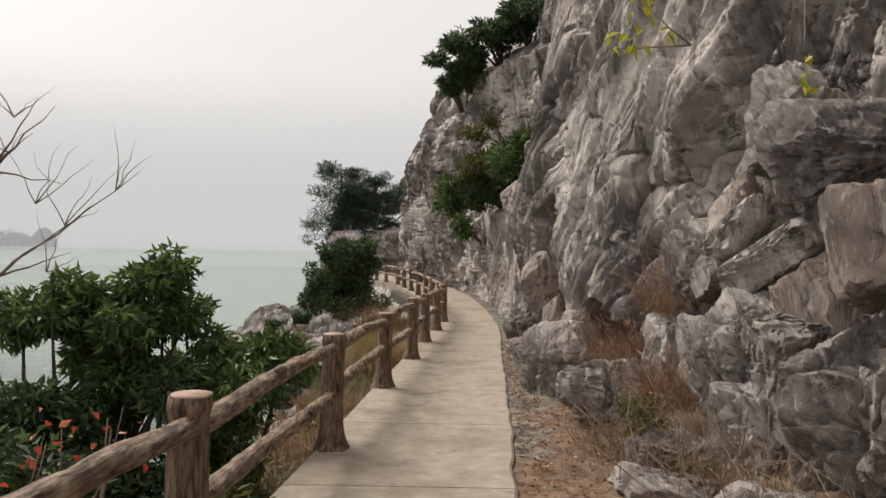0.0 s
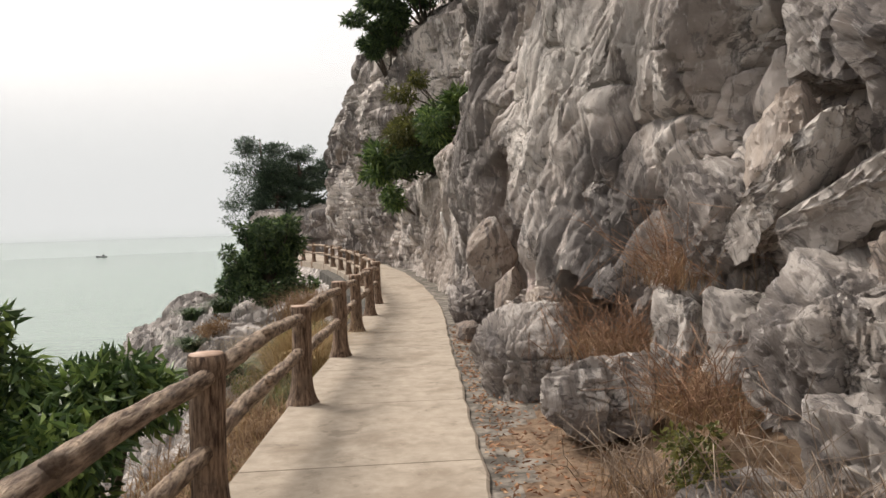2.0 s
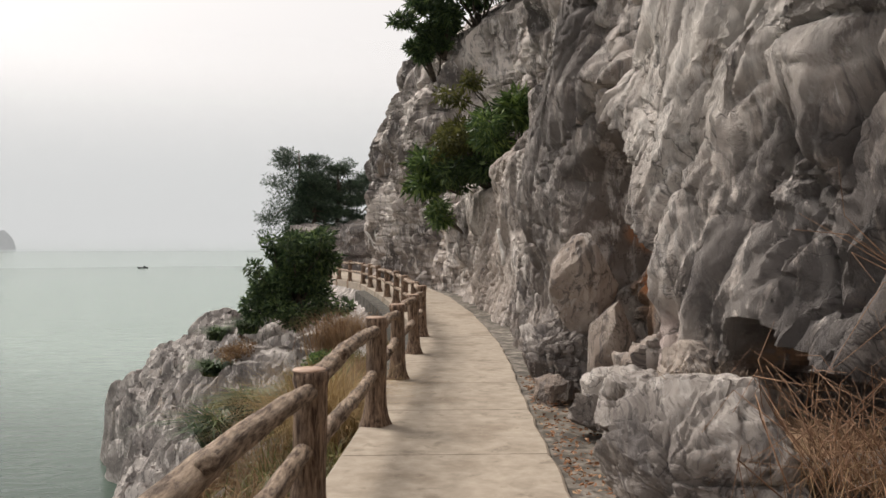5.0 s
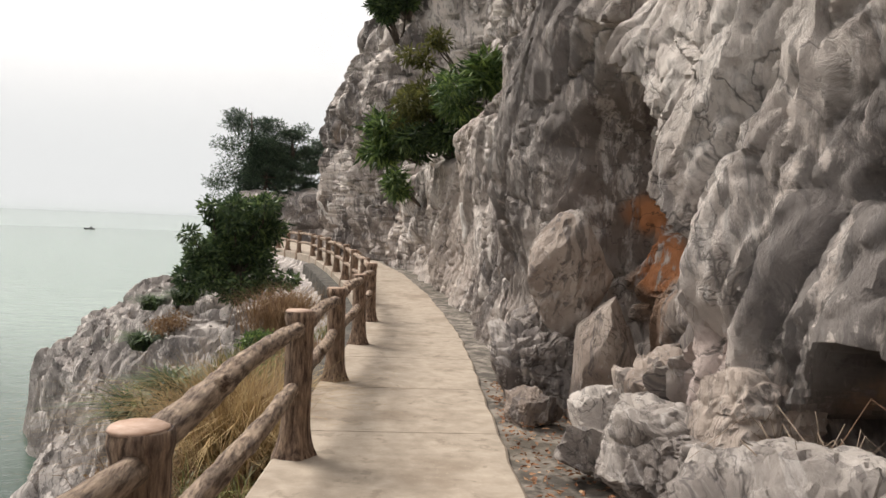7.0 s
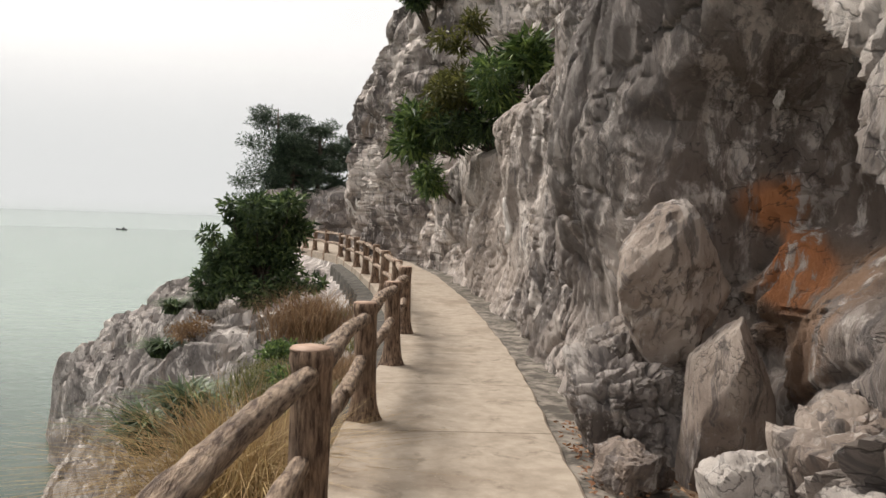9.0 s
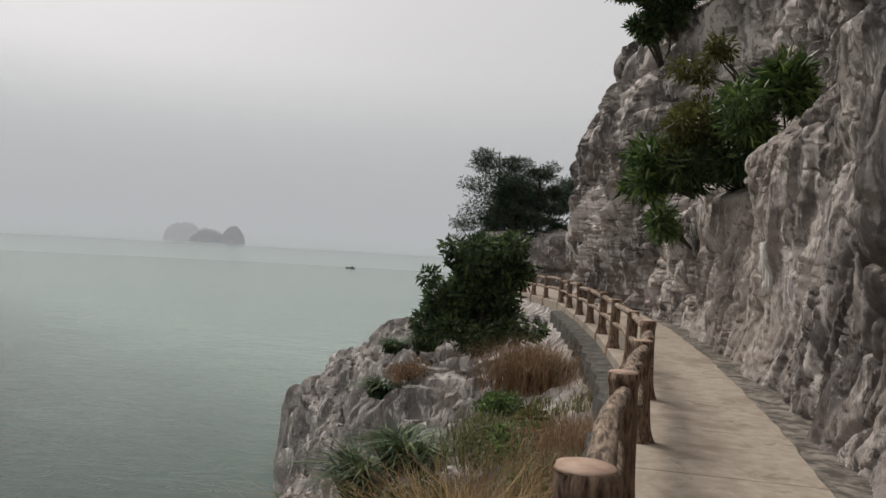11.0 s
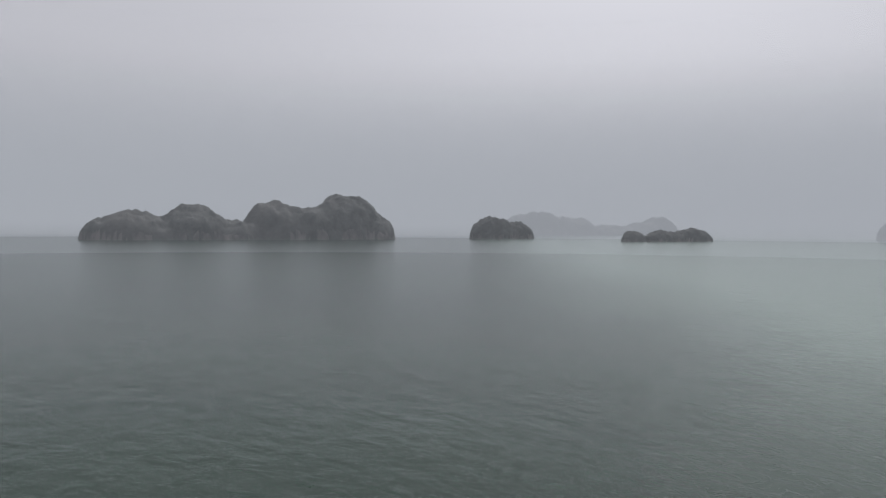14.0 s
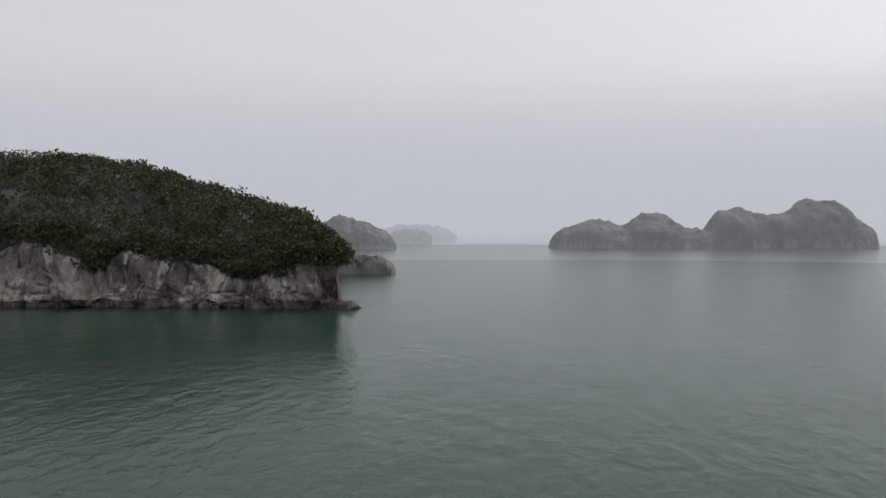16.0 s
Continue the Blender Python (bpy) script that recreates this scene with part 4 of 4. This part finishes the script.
for i, (x, y, h) in enumerate([(-4.4, 23.6, 1.15), (-3.6, 23.4, 0.95), (-4.0, 25.5, 0.5), (-6.4, 31.5, 0.7), (-5.6, 33.5, 0.8), (-7.6, 37.0, 0.7)]):
    V, F = blades(scatter(x, y, ground_left(x, y) + 0.15, 0.2, 0.2, 340, 60 + i), h, 0.055, 60 + i, 1.0, 0.45)
    tagged(link("fern", V, F, DARKGREEN, at=(x, y, ground_left(x, y) + 0.1)), "spiky green plant growing on the rock slope", "plant")


rn = np.random.RandomState(77)
for i, (n, h, w, mt, far, lb) in enumerate([(2600, 0.26, 0.008, RUST, 1.3, "short rusty dry grass covering the slope below the fence"), (700, 0.30, 0.008, STRAW, 0.6, "pale dry grass covering the slope below the fence"), (4600, 0.20, 0.016, OLIVE, 2.8, "low green weeds covering the slope below the fence")]):
    yy = rn.uniform(2.0, 27.0, n * 2)
    dd = 0.22 + np.abs(rn.normal(0, 0.5, n * 2)) * far
    keep_ = vnoise(np.stack([yy * 0.9, dd * 1.2, yy * 0], 1), 60 + i) > 0.0
    roots = [(float(lerp(RAIL, y)) - d, y, ground_left(float(lerp(RAIL, y)) - d, y) - 0.02) for y, d in zip(yy[keep_], dd[keep_])]
    V, F = blades(roots, h, w, 80 + i, 1.4)
    tagged(link("slope_grass", V, F, mt), lb, "grass", kind="stuff")


def brush(x, y, z, sx, sy, h, n, seed, label, material=None):
    rn = random.Random(seed)
    e = empty("dry_brush", (x, y, z), label, "brush")
    ps = []
    for _ in range(n):
        b = Vector((x + rn.gauss(0, 0.5) * sx, y + rn.gauss(0, 0.5) * sy, z))
        t = b + Vector((rn.gauss(0, 0.35) * h - 0.1 * h, rn.gauss(0, 0.4) * h, rn.uniform(0.3, 1.0) * h))
        m = b.lerp(t, 0.5) + Vector((rn.gauss(0, 0.1), rn.gauss(0, 0.1), rn.gauss(0.05, 0.05))) * h
        t2 = t + Vector((rn.gauss(0, 0.25), rn.gauss(0, 0.25), rn.gauss(-0.1, 0.2))) * h
        ps.append(tube([b, m, t, t2], [0.0035, 0.003, 0.0022, 0.0012], 4, 0, 0, False))
        ps.append(tube([m, m + (t2 - m) * 0.5 + Vector((rn.gauss(0, 0.2), rn.gauss(0, 0.2), rn.gauss(0, 0.2))) * h], [0.0022, 0.001], 4, 0, 0, False))
    v, f = join(ps)
    link("twig_tangle", v, f, material or TWIG, e)["kind"] = "stuff"
    V, F = blades(scatter(x, y, z, sx, sy, n * 5, seed), h * 0.6, 0.0032, seed, 1.5)
    link("dry_grass", V, F, RUST, e)["kind"] = "stuff"
    return e


brush(2.0, 8.6, 0.45, 0.4, 0.55, 0.52, 130, 1, "tangled rust-brown dry brush between boulders", REDTWIG)
brush(1.75, 9.6, 0.45, 0.15, 0.25, 0.4, 40, 2, "pale yellow dry weeds behind the boulder")
brush(2.0, 6.9, 0.35, 0.25, 0.35, 0.55, 100, 3, "tangled brown dry brush between blocks", REDTWIG)
brush(1.45, 6.4, 0.1, 0.25, 0.4, 0.4, 70, 4, "dry reddish weeds at the boulder foot")
brush(1.9, 4.2, 0.1, 0.6, 0.9, 0.55, 80, 5, "tangled pale dry stalks at the cliff foot")
brush(1.75, 5.1, 0.25, 0.4, 0.6, 0.6, 60, 8, "tangled pale dry stalks in front of the rocks")
brush(2.45, 8.1, 1.05, 0.3, 0.5, 0.65, 130, 6, "bare brown twigs hanging over the rock face", REDTWIG)
brush(1.5, 13.9, 0.0, 0.1, 0.3, 0.18, 40, 7, "low rusty weeds at the cliff foot")
shrub("shrub", (1.5, 5.9, 0.15), rand_blobs((1.48, 5.85, 0.45), (0.22, 0.22, 0.16), 7, 0.09, 51), 700, (0.04, 0.022), 51, OLIVE, "small grey-green shrub growing on a low rock", "shrub", 0.008, 0.1, 0.1)

for i, (x, y, r, mt, lb) in enumerate([(-1.75, 23.6, 0.55, GREEN, "low bright green weeds below the path edge"), (-1.2, 20.3, 0.45, GREEN, "low bright green weeds below the path edge"), (-1.25, 21.2, 0.5, OLIVE, "low green creeping shrub below the path edge"), (-1.05, 19.4, 0.4, GREEN, "low green leafy shrub below the path edge"), (-1.5, 17.2, 0.35, OLIVE, "small green shrub among dry grass"), (-2.6, 20.6, 0.5, OLIVE, "sparse green shrub on the rock slope"), (-2.2, 15.4, 0.45, RUST, "brown withered shrub on the slope"), (-3.2, 18.3, 0.5, RUST, "brown withered shrub on the rock slope"), (-1.3, 8.6, 0.35, OLIVE, "yellow-green weeds below the fence"), (-4.9, 27.2, 0.6, OLIVE, "green shrub at the foot of the dark bush"), (-5.6, 31.8, 0.7, RUST, "brown withered shrub on the headland")]):
    z = ground_left(x, y)
    shrub("shrub", (x, y, z - 0.1), rand_blobs((x, y, z + 0.25 * r), (r, r * 1.3, r * 0.35), 8, r * 0.45, 300 + i), 1300, (0.09, 0.04), 310 + i, mt, lb, "shrub", 0.012, 0.1, 0.1)
for i, (x, y) in enumerate([(-1.8, 14.6), (-2.4, 16.6), (-1.7, 19.0), (-3.0, 21.5)]):
    z = ground_left(x, y)
    brush(x, y, z - 0.05, 0.4, 0.5, 0.6, 60, 30 + i, "bare reddish-brown twigs on the slope")

# fallen leaves
rn = np.random.RandomState(8)
n = 1900
yy = rn.uniform(2.5, 14.5, n)
off = np.abs(rn.normal(0, 0.38, n)) + 0.03
xx = lerp(EDGE, yy) + off
zz = path_z(yy) + (1 - smooth01(yy, 8.5, 10.5)) * 0.55 * smooth01(off / (lerp(FOOT, yy) - lerp(EDGE, yy) + 1.3), 0.2, 0.75) + rn.uniform(-0.01, 0.03, n)
V, F = leaf_cloud([((0, 0, 0), (1, 1, 1))], n, 0.055, 0.03, 9)
ctr = V.reshape(-1, 4, 3).mean(1)
V = (V.reshape(-1, 4, 3) - ctr[:, None, :]) * (1, 1, 0.4) + np.stack([xx, yy, zz], 1)[:, None, :]
tagged(link("leaf_litter", V.reshape(-1, 3), F, LITTER, smooth=False), "scattered brown fallen leaves along the path edge", "leaves", kind="stuff")

# ---- marks on the rock ----
rn = random.Random(5)
for i, (x, y, z, w, h) in enumerate([(2.17, 22.6, 0.93, 1.5, 0.85), (-1.75, 41.3, 0.95, 1.3, 0.95)]):
    e = empty("rock_inscription", (x, y, z), "carved white-painted characters on the cliff face", "inscription")
    for j in range(6):
        yy_ = y - w / 2 + w * (j + 0.5) / 6
        top, low = z + h * rn.uniform(0.85, 1.0), z + h * rn.uniform(0.0, 0.12)
        v, f = tube([(cliff_x(yy_, low + (top - low) * k / 5) - 0.03, yy_ + rn.uniform(-0.03, 0.03), low + (top - low) * k / 5) for k in range(6)], [0.03, 0.045, 0.04, 0.05, 0.045, 0.025], 7, 0.2, j)
        link("stroke", v, f, WHITE, e)
boulder("lichen_patch", (cliff_x(14.1, 2.35) - 0.02, 14.1, 2.27), (0.07, 0.15, 0.2), (0, 0, 0), 131, WHITE, "small white lichen patch on the rock face", 5, 4, category="lichen")


# ---- islands ----
def island(name, start, end, peaks, depth, label, seed, band=0.16, sea_z=-9.0, steep=3.4):
    """A humped island between two shore points; peaks: place along it (0..1), half-length, height."""
    a, b = Vector((*start, sea_z)), Vector((*end, sea_z))
    L = (b - a).length
    d = (b - a) / L
    s_ = Vector((-d.y, d.x, 0))
    nu, nv = 150, 40
    u, v = [q.ravel() for q in np.meshgrid(np.linspace(-0.02, 1.02, nu), np.linspace(-1, 1, nv), indexing="ij")]
    H = np.zeros(len(u))
    for c, half, h in peaks:
        r = np.sqrt(((u - c) / half) ** 2 + (v * 1.03) ** 2)
        H = np.maximum(H, h * np.clip(1 - r ** steep, 0, 1) ** 0.4 * (1 - 0.35 * np.clip(np.abs(u - c) / half, 0, 1) ** 1.5) * (1 - 0.3 * v * v))
    Q = np.stack([u * L, v * depth, np.zeros(len(u))], 1)
    hm = max(p[2] for p in peaks)
    H = H * (1 + 0.13 * fbm(Q / hm * 2.2, 3, seed)) + (H > 0.5) * hm * 0.05 * fbm(Q / hm * 9, 3, seed + 4)
    H = H * 0.88
    land = H > 0.03 * hm
    H = np.where(land, np.maximum(H, 0.10 * hm), H)
    base = np.array(a)
    V = base + np.outer(u * L, np.array(d)) + np.outer(v * depth, np.array(s_))
    V += np.outer(vnoise(Q / hm * 3, seed + 2) * hm * 0.06, np.array(s_))
    V[:, 2] = sea_z + np.where(land, H, -1.5)
    mid = a.lerp(b, 0.5)
    ob = link(name, V, grid_faces(nu, nv), ISLE, at=mid)
    ob.data.materials.append(ISLECLIFF)
    me = ob.data
    c = np.empty(len(me.polygons) * 3)
    me.polygons.foreach_get("center", c)
    c = c.reshape(-1, 3)
    hh = c[:, 2]
    me.polygons.foreach_set("material_index", (hh < hm * band * (0.5 + 0.7 * vnoise(c / hm * 4, seed + 7))).astype(np.int32))
    return tagged(ob, label, "island", "islands in the bay")


island("island", (-530, 64), (-530, 270), [(0.13, 0.15, 20), (0.19, 0.19, 13), (0.31, 0.14, 23), (0.43, 0.12, 14), (0.58, 0.12, 28), (0.69, 0.16, 27), (0.81, 0.19, 33), (0.92, 0.09, 23)], 26, "long humped wooded limestone island in mist", 1)
island("island", (-520, 336), (-518, 391), [(0.38, 0.38, 20), (0.72, 0.3, 15)], 14, "small domed rocky island in mist", 2)
island("island", (-700, 492), (-690, 722), [(0.17, 0.2, 29), (0.33, 0.2, 25), (0.55, 0.35, 12), (0.93, 0.1, 25), (0.82, 0.12, 17)], 25, "far long island faint in mist", 3)
island("island", (-400, 383), (-400, 465), [(0.09, 0.1, 8.5), (0.45, 0.25, 8.5), (0.75, 0.26, 10)], 9, "low flat-topped rocky islet", 4)
island("island", (-416, 700), (-338, 700), [(0.24, 0.26, 20), (0.52, 0.3, 14), (0.88, 0.14, 17)], 13, "twin-humped far island faint in mist", 5)
island("island", (-497, -96), (-497, -40), [(0.42, 0.45, 24), (0.75, 0.28, 14)], 16, "domed wooded island in mist", 6)
island("island", (-740, -69), (-740, -29), [(0.5, 0.6, 15), (0.8, 0.22, 14)], 12, "far low island faint in mist", 7)
island("island", (-950, -98), (-950, -10), [(0.35, 0.5, 24), (0.75, 0.28, 18)], 20, "very far long island faint in mist", 8)
island("islet", (-203, -36), (-205, -11), [(0.35, 0.4, 8.5), (0.72, 0.28, 5.6)], 6, "low scrubby rocky islet", 9, 0.7)

# wooded headland across the water
nu, nv = 260, 64
vrow = np.concatenate([np.linspace(-1, 0.78, 28), np.linspace(0.80, 0.935, 10), np.linspace(0.94, 1, 26)])
u, v = [q.ravel() for q in np.meshgrid(np.linspace(0, 1, nu) ** 1.6, vrow, indexing="ij")]
yy = -9.5 - u * 95
prof = lerp([(0, 0.5), (0.006, 7.2), (0.03, 8.4), (0.10, 11.8), (0.26, 17.2), (0.42, 21), (0.55, 22.4), (1.0, 22)], u)
shape = np.clip((1 - np.abs(v)) / 0.8, 0, 1) ** 0.75
band = 4.6 + 3.2 * np.exp(-u * 14) + 2.2 * vnoise(np.stack([yy * 0.13, v * 0, v * 0], 1), 4) + 1.0 * vnoise(np.stack([yy * 0.4, v * 0, v * 0], 1), 8)
depth = 24 * np.minimum(1, 0.04 + u * 6)
H = np.where(np.abs(v) > 0.94, (1 - np.abs(v)) / 0.06 * np.minimum(band, prof), np.minimum(band, prof) + (prof - np.minimum(band, prof)) * shape)
xx = -109 - depth * (1 - v)
Q = np.stack([xx, yy, H], 1)
lower = np.abs(v) > 0.93
cr = crag(Q * 0.33, 90, 0.0) * 3.2
V = np.stack([xx + cr * (v > 0.9), yy + 0.8 * vnoise(Q * 0.3, 5), -9.3 + H + np.where(lower, 0.0, 1.2 * fbm(Q * 0.3, 3, 6))], 1)
hl = empty("headland", (-110, -50, -9), "wooded headland with a pale limestone cliff at the water", "headland")
land = link("cliff_body", V, grid_faces(nu, nv, True), limestone("headland_limestone", dark=(0.14, 0.12, 0.11), mid=(0.34, 0.29, 0.26), light=(0.56, 0.48, 0.43), size=5.0), hl)
up = ~lower & (np.abs(v) < 0.92)
land.data.materials.append(ISLE)
fc = grid_faces(nu, nv, True)
wet = V[fc].mean(1)[:, 2] < -8.0 + 0.5 * vnoise(V[fc].mean(1) * 0.35, 9)
land.data.materials.append(limestone("wet_limestone", dark=(0.03, 0.027, 0.025), mid=(0.07, 0.06, 0.055), light=(0.14, 0.12, 0.105), pale=0.2, ochre=0.2, size=3.0))
land.data.polygons.foreach_set("material_index", np.where(up[fc].all(1), 1, np.where(wet, 2, 0)).astype(np.int32))
rn = np.random.RandomState(12)
ids = rn.choice(np.where(up & (v > -0.3) & (v < 0.90) & (u > 0.008))[0], 3200)
blobs = [((V[i, 0] + rn.normal(0, .6), V[i, 1] + rn.normal(0, .4), V[i, 2] + 0.3), (1.5 * s, 1.5 * s, 1.0 * s)) for i, s in zip(ids, rn.uniform(0.5, 1.4, len(ids)))]
LV, LF = leaf_cloud(blobs, 150000, 0.5, 0.36, 13, 0.3, 0.75)
woods = link("woodland", LV, LF, HILL, hl, "dense dark green low woods", smooth=False)
woods["kind"] = "stuff"
for i, (y, s) in enumerate([(-8.6, 2.2), (-7.2, 1.2), (-10.5, 2.4)]):
    boulder("shore_rock", (-108.0 - i, y, -9.3), (s, s * 1.3, s * 0.7), (0, 0, 30 * i), 140 + i, land.data.materials[2], "dark wet rock at the headland's foot", 7, 4, category="rock")

# fishing boat far out
BS = 0.55
e = empty("fishing_boat", (-90, 280, -9), "small dark fishing boat far out on the water", "boat")
sec = [(-3.4, 0.15, 1.15), (-2.2, 0.75, 0.75), (0, 0.95, 0.6), (2.2, 0.85, 0.65), (3.0, 0.6, 0.8)]
vs, fs = [], []
for sx_, hw, top in sec:
    vs += [(-90 + sx_ * BS, 280 - hw * BS, -9 + top * BS), (-90 + sx_ * BS, 280 - hw * 0.4, -9.2), (-90 + sx_ * BS, 280 + hw * 0.4, -9.2), (-90 + sx_ * BS, 280 + hw * BS, -9 + top * BS)]
for i in range(4):
    for j in range(3):
        fs.append([i * 4 + j, i * 4 + j + 1, (i + 1) * 4 + j + 1, (i + 1) * 4 + j])
    fs.append([i * 4, (i + 1) * 4, (i + 1) * 4 + 3, i * 4 + 3])
fs += [[0, 3, 2, 1], [16, 17, 18, 19]]
link("hull", vs, fs, BOATMAT, e)
v, f = tube([(-89.5, 280, -8.8), (-89.5, 280, -8.1)], [0.4, 0.35], 6, 0.0, 1)
link("cabin", v, f, BOATMAT, e)

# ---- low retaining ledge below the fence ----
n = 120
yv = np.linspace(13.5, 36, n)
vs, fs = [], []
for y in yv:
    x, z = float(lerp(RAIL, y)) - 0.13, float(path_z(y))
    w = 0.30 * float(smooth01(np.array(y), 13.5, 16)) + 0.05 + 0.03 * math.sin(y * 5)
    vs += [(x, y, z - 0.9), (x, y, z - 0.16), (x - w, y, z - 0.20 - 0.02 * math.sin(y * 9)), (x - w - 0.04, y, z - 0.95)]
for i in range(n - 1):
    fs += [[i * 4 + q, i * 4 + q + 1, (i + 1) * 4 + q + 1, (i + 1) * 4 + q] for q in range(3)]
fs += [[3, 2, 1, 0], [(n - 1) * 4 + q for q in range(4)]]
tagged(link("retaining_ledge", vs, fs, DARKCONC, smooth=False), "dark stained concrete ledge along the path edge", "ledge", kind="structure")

# ---- path of concrete slabs ----
path = empty("path", (0.2, 9, 0.0), "worn beige concrete footpath with slab joints", "path", kind="structure")
JOINTS = [-8, -5.4, -2.6, 0.2, 2.9, 5.3, 7.3, 9.16, 10.95, 12.6, 14.18, 15.9, 17.7, 19.5, 21.8, 24, 26.5, 29, 31.5, 34, 37, 40, 44, 48, 54, 61]
for j, (a, b) in enumerate(zip(JOINTS, JOINTS[1:])):
    n = max(4, int((b - a) / 0.25))
    yv = np.linspace(a + 0.006, b - 0.006, n)
    vs, fs = [], []
    for y in yv:
        l, r, z = float(lerp(RAIL, y)) - 0.12, float(lerp(EDGE, y)), float(path_z(y))
        r += 0.012 * math.sin(y * 7.3) + 0.01 * math.sin(y * 19.0)
        vs += [(l, y, z - 0.5), (l, y, z - 0.01), (l + 0.015, y, z), (r - 0.02, y, z), (r, y, z - 0.015), (r, y, z - 0.12)]
    for i in range(n - 1):
        for q in range(5):
            fs.append([i * 6 + q, (i + 1) * 6 + q, (i + 1) * 6 + q + 1, i * 6 + q + 1])
    fs += [list(range(6)), [(n - 1) * 6 + q for q in range(5, -1, -1)]]
    link("slab", vs, fs, CONCRETE, path, smooth=False)
